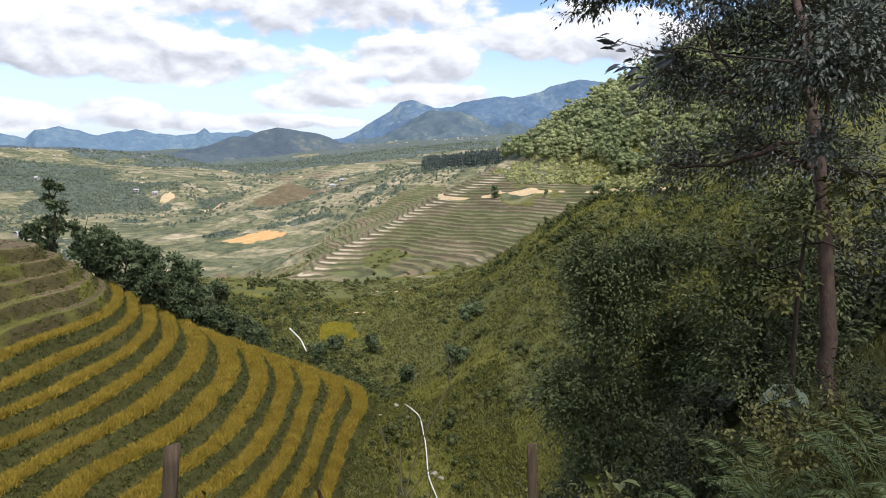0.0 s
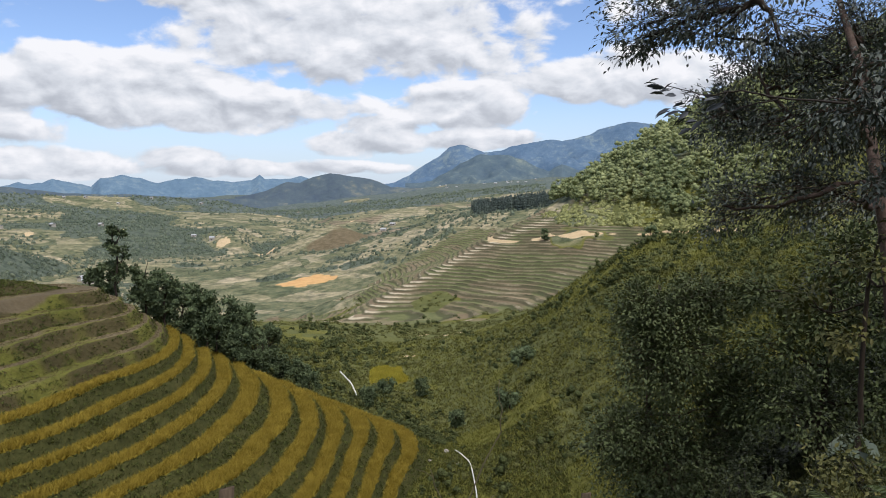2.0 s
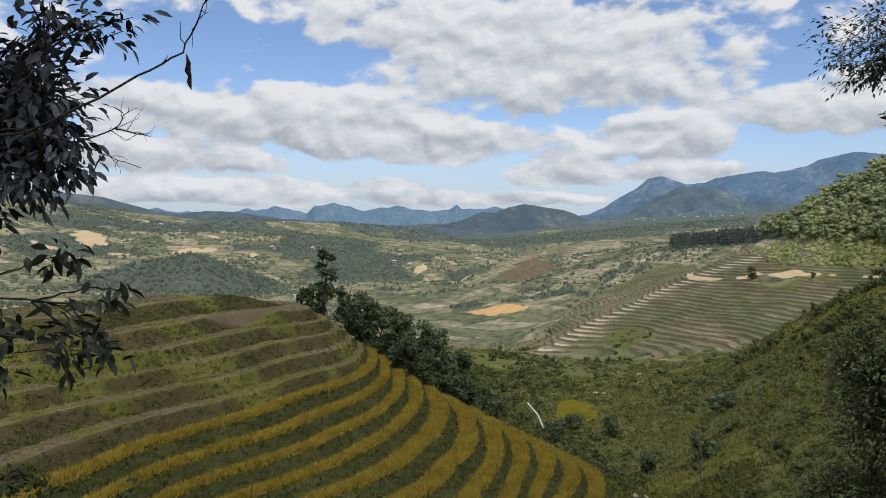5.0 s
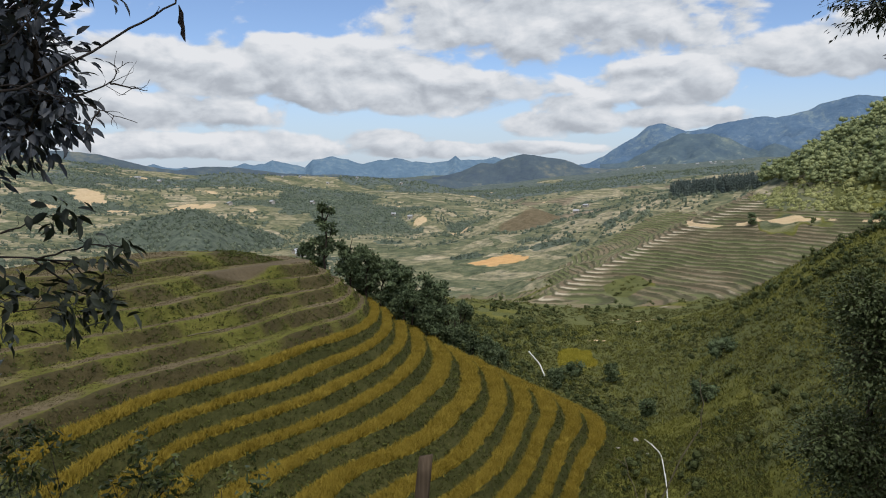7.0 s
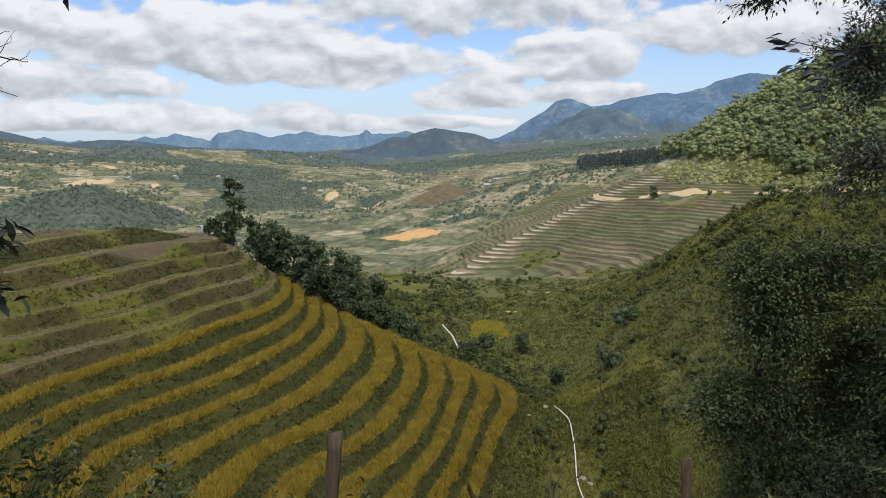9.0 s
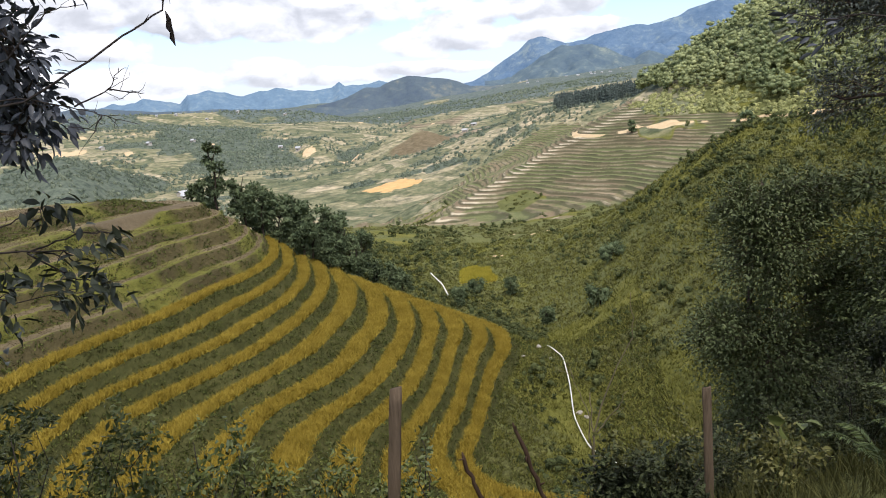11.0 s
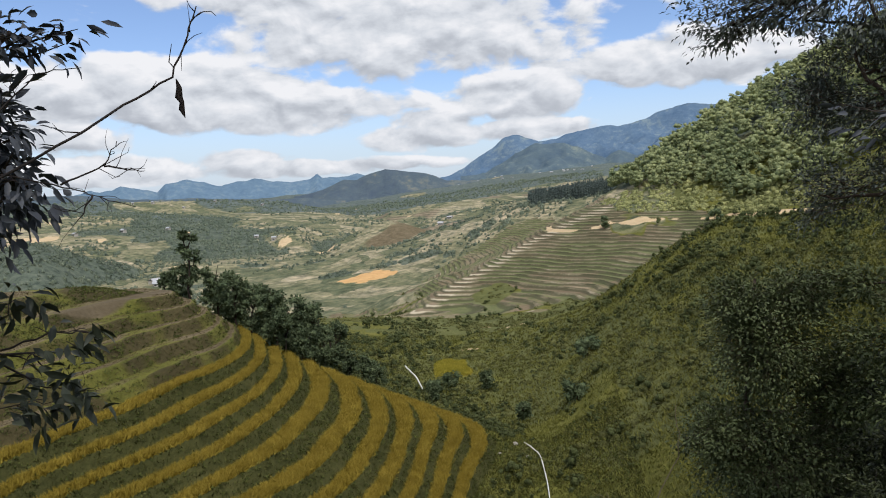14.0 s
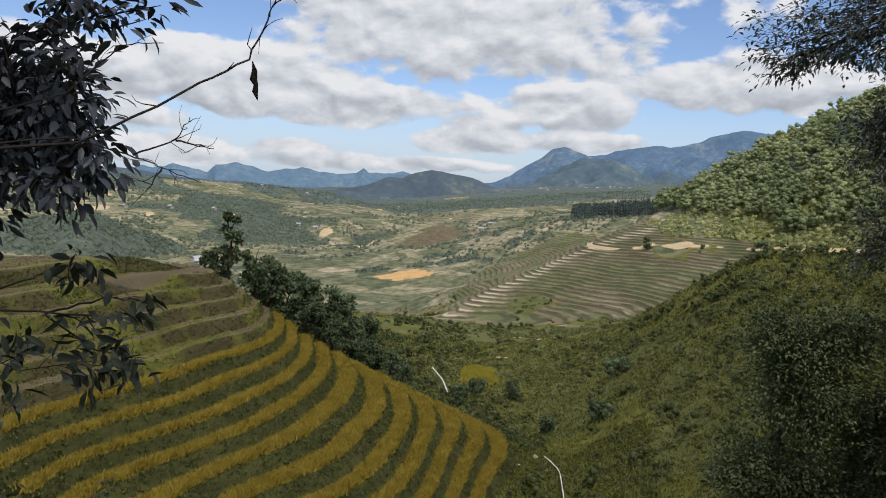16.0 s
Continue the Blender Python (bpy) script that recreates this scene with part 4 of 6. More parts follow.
UNDERSTORY = [(4.87, 12.47, -0.91, 1.00, 0.79), (5.55, 11.97, -0.52, 0.93, 1.04), (5.15, 11.93, -1.91, 0.99, 0.78), (5.83, 11.38, -1.46, 0.76, 0.92), (4.70, 12.96, -0.22, 0.65, 0.54), (5.74, 12.10, 0.56, 0.88, 0.62), (4.49, 12.61, -1.93, 0.54, 0.75), (5.92, 11.34, -0.31, 0.70, 0.80)]
LEFT_CROWN = [(-3.14, 2.26, 2.15, 0.35, 0.33), (-2.94, 2.45, 2.13, 0.30, 0.25), (-3.10, 2.30, 1.85, 0.30, 0.24), (-3.20, 2.18, 1.61, 0.16, 0.16), (-3.02, 2.30, 1.58, 0.11, 0.16), (-2.62, 2.47, 2.50, 0.26, 0.08), (-2.69, 2.29, 2.07, 0.22, 0.36), (-2.85, 2.46, 1.95, 0.13, 0.16), (-2.47, 2.26, 1.93, 0.12, 0.15), (-2.52, 2.14, 1.80, 0.10, 0.14), (-2.50, 2.18, 2.15, 0.12, 0.14)]
# Unseen crown overhead, added to cast shade on the left crown.
UNSEEN_CANOPY = [(-2.6, 1.5, 3.7, 1.1, 0.5), (-3.7, 1.2, 3.6, 1.0, 0.6)]
LEFT_LOW = [(-3.26, 1.96, 0.89, 0.22, 0.19), (-3.11, 1.99, 0.78, 0.13, 0.11), (-3.6, 1.75, 0.9, 0.2, 0.2)]
lobed_tree("roadside_tree", "tall tree with flaking reddish bark and fine dark foliage", [(5.32, 9.45, ground_at(5.32, 9.45) - 0.1), (5.26, 9.5, -2.0), (5.22, 9.7, -0.9), (5.2, 10.05, 1.3), (5.7, 11.9, 3.3), (6.2, 13.9, 5.0)], 0.125, RIGHT_CROWN, (0.105, 0.038), BARK_RED, LEAF_FINE, 11, 1.7)
lobed_tree("overhanging_tree", "tall dark tree with airy branches spreading over the valley", [(10.6, 13.0, ground_at(10.6, 13.0) - 0.1), (10.4, 13.0, 1.5), (9.8, 13.2, 3.8), (8.8, 13.6, 5.6), (7.8, 13.9, 6.4)], 0.14, OVERHANG, (0.14, 0.055), BARK_DARK, LEAF_FINE, 15, 1.5, 0.35, 14, 0.5)
lobed_tree("bushy_tree", "bushy grey-green tree on the steep slope", [(2.9, 14.3, ground_at(2.9, 14.3) - 0.1), (2.9, 14.3, -3.4), (3.1, 14.3, -1.8), (3.2, 14.3, -0.2)], 0.07, RIGHT_BUSHY, (0.080, 0.044), BARK_RED, LEAF_GREY, 12, 4.2)
lobed_tree("understory_tree", "low leafy tree filling the slope below the tall tree", [(5.33, 12.07, ground_at(5.33, 12.07) - 0.1), (5.33, 12.07, -1.91), (5.43, 12.07, -0.11)], 0.07, UNDERSTORY, (0.10, 0.050), BARK_DARK, LEAF_GREY, 17, 1.7)
WARM_CROWN = [(4.80, 9.34, 0.71, 0.50, 0.36), (5.10, 8.75, 0.44, 0.36, 0.36), (4.57, 9.60, -0.27, 0.45, 0.38), (4.40, 10.60, 0.17, 0.50, 0.40), (5.45, 9.60, 1.06, 0.45, 0.36)]
lobed_tree("yellowing_tree", "slender young tree with yellowing green leaves beside the red trunk", [(4.9, 9.9, ground_at(4.9, 9.9) - 0.1), (4.85, 9.9, -1.4), (4.85, 9.8, 0.4), (4.95, 9.7, 1.1)], 0.04, WARM_CROWN, (0.115, 0.060), BARK_DARK, LEAF_WARM, 18, 1.3)
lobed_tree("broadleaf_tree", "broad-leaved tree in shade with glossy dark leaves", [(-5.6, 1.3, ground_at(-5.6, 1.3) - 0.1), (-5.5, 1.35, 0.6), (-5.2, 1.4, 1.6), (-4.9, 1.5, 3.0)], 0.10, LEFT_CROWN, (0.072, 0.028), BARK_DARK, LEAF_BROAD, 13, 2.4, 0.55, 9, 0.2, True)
# Out of view: added to keep the sun off the left-hand leaves.
lobed_tree("unseen_shade_tree", "unseen broad-leaved tree added overhead to shade the left leaves", [(-5.4, 0.2, ground_at(-5.4, 0.2) - 0.1), (-5.3, 0.25, 1.2), (-4.9, 0.5, 2.6), (-4.4, 0.8, 3.6)], 0.09, UNSEEN_CANOPY, (0.14, 0.06), BARK_DARK, LEAF_BROAD, 16, 2.2, 0.4, 14)
lobed_tree("young_tree", "young broad-leaved tree with drooping leaves darkened for shade", [(-4.9, 1.6, ground_at(-4.9, 1.6) - 0.1), (-4.7, 1.65, 0.2), (-4.4, 1.8, 0.9), (-4.3, 1.9, 1.3)], 0.03, LEFT_LOW, (0.082, 0.031), BARK_DARK, LEAF_SHADE, 14, 3.0, 0.6, 9, 0.42, True)


def bare_branch(name, label, lines, mat, thick, category="branch", side_twigs=3):
    rng = np.random.default_rng(len(lines))
    base = np.array(lines[0][0], float)
    ob = root(name, base, label, category)
    for n, line in enumerate(lines):
        line = np.array(line, float)
        t = np.linspace(0, len(line) - 1, 4 * len(line))
        fine = np.stack([np.interp(t, np.arange(len(line)), line[:, c]) for c in range(3)], 1)
        fine[1:-1] += rng.normal(size=(len(fine) - 2, 3)) * thick * 0.5
        r = thick if n == 0 else thick * 0.6
        v, f = tube_arrays(fine, np.linspace(r, r * 0.35, len(fine)), 6)
        piece("stem" if n == 0 else "twig", raw_mesh("stem", v - base, f, mat), ob)
        if n < 8:
            for _ in range(side_twigs + len(line) if side_twigs else 1):
                k = rng.integers(len(fine) // 3, len(fine) - 1)
                tip = fine[k] + unit(fine[k] - fine[k - 1] + rng.normal(size=3) * np.linalg.norm(fine[k] - fine[k - 1]) * 1.1) * rng.uniform(0.04, 0.13)
                v, f = tube_arrays(bend(fine[k], tip, rng, 0.15, 4), np.linspace(r * 0.4, r * 0.15, 4), 4)
                piece("twig", raw_mesh("twig", v - base, f, mat), ob)
    return ob


dead = bare_branch("dead_branch", "leafless dark branch with a withered leaf hanging from it", [
    [(-3.893, 1.008, 1.759), (-2.914, 1.498, 1.821), (-2.220, 1.862, 1.919), (-1.944, 2.058, 2.124), (-1.793, 2.138, 2.230), (-1.739, 2.174, 2.382), (-1.712, 2.183, 2.462)],
    [(-2.914, 1.498, 1.821), (-2.255, 1.845, 2.070), (-2.131, 1.934, 2.239), (-2.024, 2.005, 2.257)],
    [(-2.736, 1.587, 1.839), (-2.255, 1.845, 1.937), (-2.095, 1.951, 1.892), (-2.024, 2.005, 1.857), (-1.917, 2.067, 1.812)],
    [(-2.095, 1.951, 1.892), (-1.988, 2.023, 1.946), (-1.953, 2.049, 2.026)],
    [(-1.988, 2.023, 1.946), (-1.890, 2.094, 1.928)],
    [(-2.024, 2.005, 1.857), (-2.060, 1.969, 1.777)],
], TWIG, 0.006)


def withered_leaf():
    bm = bmesh.new()
    rows = []
    for k, (w, s, fwd) in enumerate(((0.002, 0.0, 0.0), (0.011, 0.030, 0.006), (0.015, 0.060, 0.000), (0.009, 0.078, 0.008), (0.012, 0.100, 0.004), (0.001, 0.130, 0.012))):
        rows.append([bm.verts.new((fwd + dx * w + 0.010 * s / 0.13, dy * w, -s)) for dx, dy in ((-1, 0.2), (-0.2, -0.5), (0.9, 0.1))])
    for a, b in zip(rows, rows[1:]):
        for j in range(2):
            bm.faces.new((a[j], a[j + 1], b[j + 1], b[j]))
    bmesh.ops.solidify(bm, geom=bm.faces[:], thickness=0.0012)
    return bm


pod = part("withered_leaf", withered_leaf(), TWIG, dead, "curled dry brown leaf")
pod.location = Vector((-1.784, 2.147, 2.226)) - dead.location


bare_branch("bent_limb", "dark bent bare limb among the leaves", [
    [(9.01, 12.01, 1.43), (7.72, 12.87, 1.17), (7.19, 13.20, 1.17), (6.65, 13.47, 1.37), (6.86, 13.37, 1.64), (7.02, 13.30, 2.34)],
    [(6.65, 13.47, 1.37), (6.22, 13.73, 1.51), (5.79, 13.94, 1.91)]], BARK_DARK, 0.07)
bare_branch("high_limb", "long dark limb reaching out under the crown", [
    [(9.01, 12.23, 4.00), (7.55, 12.97, 3.87), (6.26, 13.64, 3.75), (5.15, 14.16, 4.29), (4.29, 14.80, 4.60)],
    [(6.26, 13.64, 3.75), (5.58, 13.94, 3.43), (4.93, 14.37, 3.32)]], BARK_DARK, 0.06)


def near_twig():
    rng = np.random.default_rng(22)
    lines = [[(1.66, 3.6, 2.02), (1.4, 3.71, 2.06), (1.21, 3.78, 2.11), (1.07, 3.82, 2.09), (0.88, 3.86, 2.15)], [(1.4, 3.71, 2.06), (1.21, 3.77, 2.02), (1.03, 3.83, 1.97)]]
    ob = bare_branch("leafy_twig", "thin twig with long pointed dark leaves", lines, TWIG, 0.006)
    at, way = [], []
    for c in [(0.88, 3.86, 2.15, 0.04, 0.03), (0.96, 3.85, 2.05, 0.05, 0.03), (1.03, 3.83, 1.97, 0.06, 0.03), (1.13, 3.85, 2.09, 0.06, 0.04)]:
        at.append(np.array(c[:3]) + in_ball(7, rng, 0.6) * [c[3] * 2, c[3] * 2, c[4] * 2])
        way.append(rng.normal(size=(7, 3)) * 0.3 + [-0.9, 0.1, -0.35])
    at, way = np.vstack(at) - np.array(lines[0][0]), np.vstack(way)
    v, f = broad_leaf_arrays(at, way, 0.095 * rng.uniform(0.7, 1.1, len(at)), 0.026, rng)
    piece("leaves", raw_mesh("leaves", v, f, LEAF_BROAD, False), ob)


near_twig()


def leafy_branch():
    rng = np.random.default_rng(21)
    lines = [
        [(-4.35, 1.1, 1.5), (-3.17, 1.91, 1.44), (-2.99, 2.12, 1.31), (-2.76, 2.35, 1.26), (-2.45, 2.60, 1.22)],
        [(-4.3, 1.15, 1.3), (-3.18, 1.90, 1.37), (-3.05, 2.05, 1.15), (-2.80, 2.30, 1.04), (-2.62, 2.48, 1.05)],
        [(-2.99, 2.12, 1.31), (-2.80, 2.30, 1.40), (-2.67, 2.42, 1.47)],
        [(-3.05, 2.05, 1.15), (-2.95, 2.16, 1.0), (-2.90, 2.21, 0.88)],
        [(-2.76, 2.35, 1.26), (-2.58, 2.50, 1.32), (-2.47, 2.58, 1.30)],
        [(-2.76, 2.35, 1.26), (-2.62, 2.46, 1.10), (-2.50, 2.55, 1.06)],
    ]
    ob = bare_branch("leafy_branch", "thin dark branch with sparse hanging leaves", lines, TWIG, 0.009)
    base = np.array(lines[0][0])
    at, way = [], []
    for c in [(-2.64, 2.38, 1.47, 0.08, 0.06), (-2.56, 2.38, 1.19, 0.11, 0.08), (-2.46, 2.46, 1.28, 0.08, 0.06), (-2.79, 2.25, 1.16, 0.15, 0.09), (-2.89, 2.23, 0.94, 0.08, 0.12), (-2.47, 2.45, 1.07, 0.08, 0.06), (-2.57, 2.38, 1.04, 0.10, 0.06)]:
        n = int(12 + 170 * c[3])
        at.append(np.array(c[:3]) + in_ball(n, rng, 0.6) * [c[3] * 1.7, c[3] * 1.7, c[4] * 1.6])
        way.append(rng.normal(size=(n, 3)) * 0.55 + [0.2, 0.1, -0.5])
    at, way = np.vstack(at), np.vstack(way)
    v, f = broad_leaf_arrays(at - base, way, 0.098 * rng.uniform(0.6, 1.15, len(at)), 0.034 * rng.uniform(0.7, 1.1, len(at)), rng)
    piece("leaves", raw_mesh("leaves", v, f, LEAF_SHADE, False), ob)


leafy_branch()


# ---- shrubs, ferns and grass in front ----
def shrub(x, y, top, wide, mat, leaf, seed, label, stems=5, per=70, name="shrub"):
    rng = np.random.default_rng(seed)
    z = ground_at(x, y)
    ob = root(name, (x, y, z), label, "shrub", "shrubs below the path")
    high = top - z
    at, way = [], []
    for _ in range(stems):
        lean = rng.normal(size=2) * wide * 0.55
        tip = np.array([lean[0], lean[1], high * rng.uniform(0.65, 1.0)])
        line = bend((lean[0] * 0.15, lean[1] * 0.15, -0.05), tip, rng, 0.06, 8)
        piece("stem", raw_mesh("stem", *tube_arrays(line, np.linspace(0.008, 0.002, 8), 5), TWIG), ob)
        for _ in range(7):
            k = rng.integers(2, 8)
            end = line[k] + unit(rng.normal(size=3) + [0, 0, 0.4]) * rng.uniform(0.5, 1.0) * wide * 0.7
            n = per // 7
            s = rng.random((n, 1))
            at.append(line[k] + (end - line[k]) * s + rng.normal(size=(n, 3)) * 0.03)
            way.append(unit(end - line[k]) * 0.5 + rng.normal(size=(n, 3)) * 0.6 + [0, 0, -0.1])
    at, way = np.vstack(at), np.vstack(way)
    v, f = leaf_arrays(at, way, leaf * rng.uniform(0.5, 1.2, len(at)), leaf * 0.42 * rng.uniform(0.7, 1.2, len(at)), rng)
    piece("foliage", raw_mesh("foliage", v, f, mat, False), ob)
    return ob


for n, (x, y, top, wide) in enumerate(((-4.2, 2.65, 0.0, 0.40), (-3.84, 3.11, 0.12, 0.30), (-3.45, 3.45, -0.18, 0.35), (-3.1, 3.75, -0.36, 0.33), (-2.78, 3.92, -0.58, 0.28), (-2.52, 4.05, -0.68, 0.22), (-4.6, 3.3, -0.1, 0.45), (-3.9, 3.7, -0.35, 0.4), (-3.3, 4.2, -0.65, 0.4), (-2.3, 4.5, -1.0, 0.35), (-1.9, 4.7, -1.15, 0.3))):
    shrub(x, y, top, wide, LEAF_SHRUB, 0.070, 100 + n, "slender leafy shrub with small green leaves", 6, 150)
for n, (x, y, top, wide) in enumerate(((-0.10, 3.35, -0.28, 0.2), (0.07, 3.52, -0.24, 0.2), (0.09, 3.22, -0.16, 0.2), (0.62, 4.7, -0.95, 0.35), (0.95, 4.1, -0.45, 0.25), (1.3, 4.9, -0.7, 0.45), (1.9, 5.2, -0.35, 0.5), (2.5, 4.6, -0.1, 0.5), (2.9, 5.2, 0.0, 0.6), (2.3, 6.2, -0.6, 0.6), (1.1, 6.0, -1.6, 0.5))):
    shrub(x, y, top, wide, LEAF_WARM if n % 3 == 1 else LEAF_UNDER, 0.055, 130 + n, "dense leafy undergrowth shrub below the trees", 8, 240)


for n, (x, y, top, wide) in enumerate(((-3.25, 1.63, 0.81, 0.28), (-3.09, 1.69, 0.62, 0.28), (-3.48, 1.63, 0.92, 0.28), (-2.93, 1.39, 0.69, 0.28))):
    shrub(x, y, top, wide, LEAF_UNDER, 0.055, 145 + n, "dense dark leafy shrub beside the path", 8, 260)


def large_leaved_plant(name, x, y, tip, leaves, long, wide, mat, seed, label):
    """Stalks from one foot, each with one large drooping leaf."""
    rng = np.random.default_rng(seed)
    z = ground_at(x, y)
    ob = root(name, (x, y, z), label, "plant")
    for k in range(leaves):
        end = np.array(tip) - [x, y, z] + rng.normal(size=3) * long * [0.6, 0.4, 0.35]
        line = bend((0, 0, -0.04), end, rng, 0.07, 8)
        piece("stalk", raw_mesh("stalk", *tube_arrays(line, np.linspace(long * 0.025, long * 0.012, 8), 6), LEAF_FERN), ob)
        way = np.array([[rng.uniform(-1, 1), rng.uniform(-0.8, 0.2), rng.uniform(-0.35, 0.1)]])
        piece("leaf", raw_mesh("leaf", *broad_leaf_arrays(end[None], way, long, wide, rng), mat), ob)
    return ob


large_leaved_plant("large_leaved_plant", 4.45, 8.6, (4.35, 8.44, -1.05), 3, 0.55, 0.17, LEAF_PALE, 151, "wild plant with large pale green leaves by the red trunk")
large_leaved_plant("vine_sprig", 0.50, 2.62, (0.60, 2.53, 0.40), 4, 0.075, 0.05, LEAF_SHRUB, 152, "climbing sprig with a few heart-shaped green leaves")


def fern(x, y, seed, high):
    rng = np.random.default_rng(seed)
    z = ground_at(x, y)
    ob = root("fern", (x, y, z), "arching green fern fronds on the slope", "fern", "ferns on the slope")
    for k in range(7):
        turn = k * 0.9 + rng.uniform(0, 0.8)
        reach = high * rng.uniform(0.7, 1.1)
        s = np.linspace(0, 1, 16)
        line = np.stack([np.cos(turn) * reach * s, np.sin(turn) * reach * s, high * (1.7 * s - 1.1 * s * s) * rng.uniform(0.8, 1.1)], 1)
        rib = tube_arrays(line, np.linspace(0.004, 0.001, 16), 4)
        t = np.repeat(np.linspace(0.14, 0.99, 44), 2)
        at = np.stack([np.interp(t, s, line[:, c]) for c in range(3)], 1)
        ahead = unit(np.stack([np.interp(t, s, np.gradient(line[:, c])) for c in range(3)], 1))
        out = np.cross(ahead, [0, 0, 1.0]) * np.tile([1, -1], 44)[:, None]
        blades = leaf_arrays(at, out + ahead * 0.5 + [0, 0, -0.25], 0.17 * high * np.sin(t * 2.6 + 0.45).clip(0.12) * rng.uniform(0.6, 1.2, 88), 0.009, rng, 0.1)
        piece("frond", raw_mesh("frond", *joined([rib, blades]), LEAF_FERN, False), ob)


for n, (x, y, high) in enumerate(((1.55, 3.9, 0.48), (1.85, 3.75, 0.55), (2.2, 3.6, 0.5), (2.5, 3.9, 0.6), (2.0, 4.3, 0.5), (-0.4, 3.9, 0.3), (-4.5, 2.2, 0.55))):
    fern(x, y, 160 + n, high)


def blades(n, rng, x, y, z, high, wide, lean=0.35, per=1):
    at = np.repeat(np.stack([x, y, z], 1), per, 0)
    m = len(at)
    wide = np.repeat(np.broadcast_to(wide, n), per)[:, None]
    at = at + rng.normal(size=(m, 3)) * wide * [2.5, 2.5, 0]
    h = np.repeat(np.broadcast_to(high, n), per) * rng.uniform(0.55, 1.15, m)
    tip = at + np.stack([rng.normal(size=m) * h * lean, rng.normal(size=m) * h * lean, h], 1)
    side = unit(np.stack([rng.normal(size=m), rng.normal(size=m), np.zeros(m)], 1)) * wide
    verts = np.stack([at - side, at + side, tip], 1).reshape(-1, 3)
    return verts, np.arange(m * 3).reshape(-1, 3)


def grass_near():
    rng = np.random.default_rng(31)
    n = 14000
    d, a = rng.uniform(1.6, 14, n), np.radians(rng.uniform(-42, 75, n))
    x, y = -d * np.sin(a), d * np.cos(a)
    z = height(x, y)
    v, f = blades(n, rng, x, y, z - 0.02, 0.16 + 0.012 * d, 0.005, 0.45, 6)
    ob = piece("slope_grass", raw_mesh("slope_grass", v, f, GRASS, False))
    tagged(ob, "rough green grass on the slope below the path", "grass", kind="stuff")


grass_near()

# ---- rice on the terraces ----
def rice_strips():
    rng = np.random.default_rng(41)
    n = 280000
    x, y = rng.uniform(-54, 6, n), rng.uniform(30, 101, n)
    h = base_height(x, y)
    p = terrace_phase(x, y, h)
    keep = (p > 0.02) & (p < 10.9)
    x, y, p = x[keep], y[keep], p[keep]
    f = p - np.floor(p)
    keep = f < 0.56
    x, y, p = x[keep], y[keep], p[keep]
    z, cover = land(x, y)
    keep = cover["rice"] > 0.55
    x, y, z, k = x[keep], y[keep], z[keep], np.floor(p[keep]).astype(int)
    for level in range(11):
        m = k == level
        if m.sum() < 50:
            continue
        v, f = blades(int(m.sum()), rng, x[m], y[m], z[m] - 0.03, 0.48, 0.050, 0.5, 4)
        ob = piece("rice_strip", raw_mesh("rice_strip", v, f, RICE, False))
        tagged(ob, "curved terrace strip of ripe golden rice", "rice", "rice terraces", "stuff")


def rice_plot():
    rng = np.random.default_rng(43)
    n = 9000
    x, y = rng.uniform(-36, -17, n), rng.uniform(166, 198, n)
    z, cover = land(x, y)
    m = cover["rice"] > 0.6
    v, f = blades(int(m.sum()), rng, x[m], y[m], z[m] - 0.03, 0.6, 0.06, 0.42, 4)
    tagged(piece("rice_plot", raw_mesh("rice_plot", v, f, RICE_GREEN, False)), "small plot of yellow rice beside the stream", "rice", kind="stuff")


def bank_grass():
    rng = np.random.default_rng(42)
    n = 130000
    x, y = rng.uniform(-78, 8, n), rng.uniform(28, 104, n)
    z, cover = land(x, y)
    p = terrace_phase(x, y, base_height(x, y))
    keep = (cover["rice"] < 0.3) & (cover["track"] < 0.3) & (p > -7) & (p < 12.5) & ~((p < 0) & (p - np.floor(p) > 0.42) & (p - np.floor(p) < 0.62))
    x, y, z, p = x[keep], y[keep], z[keep], p[keep]
    f = p - np.floor(p)
    tread = (p < 0) & (f < 0.45)
    high = np.where(tread, 0.10, np.where(p < 0, 0.15, 0.26)) * rng.uniform(0.5, 1.3, len(x))
    for name, label, m, mat in (("bank_grass", "rough green grass on the terrace banks", (~tread) & ((p > 0) | (rng.random(len(p)) < 0.3)), GRASS), ("stubble", "dry straw-coloured grass on fallow terraces", tread | ((p < 0) & (rng.random(len(p)) < 0.5)), GRASS_DRY)):
        v, f = blades(int(m.sum()), rng, x[m], y[m], z[m] - 0.03, high[m], 0.05, 0.6, 3)
        tagged(piece(name, raw_mesh(name, v, f, mat, False)), label, "grass", kind="stuff")
    # low weeds on the banks
    m = (~tread) & (rng.random(len(x)) < np.where(p < 0, 0.3, 0.25))
    c = np.stack([x[m], y[m], z[m] + 0.06], 1)
    at = np.repeat(c, 7, 0) + in_ball(len(c) * 7, rng, 0.6) * [0.32, 0.32, 0.16]
    v, f = leaf_arrays(at, rng.normal(size=at.shape) + [0, 0, 0.3], 0.22 * rng.uniform(0.6, 1.3, len(at)), 0.13, rng)
    tagged(piece("bank_weeds", raw_mesh("bank_weeds", v, f, LEAF_BANK, False)), "leafy green weeds on the terrace banks", "weeds", kind="stuff")


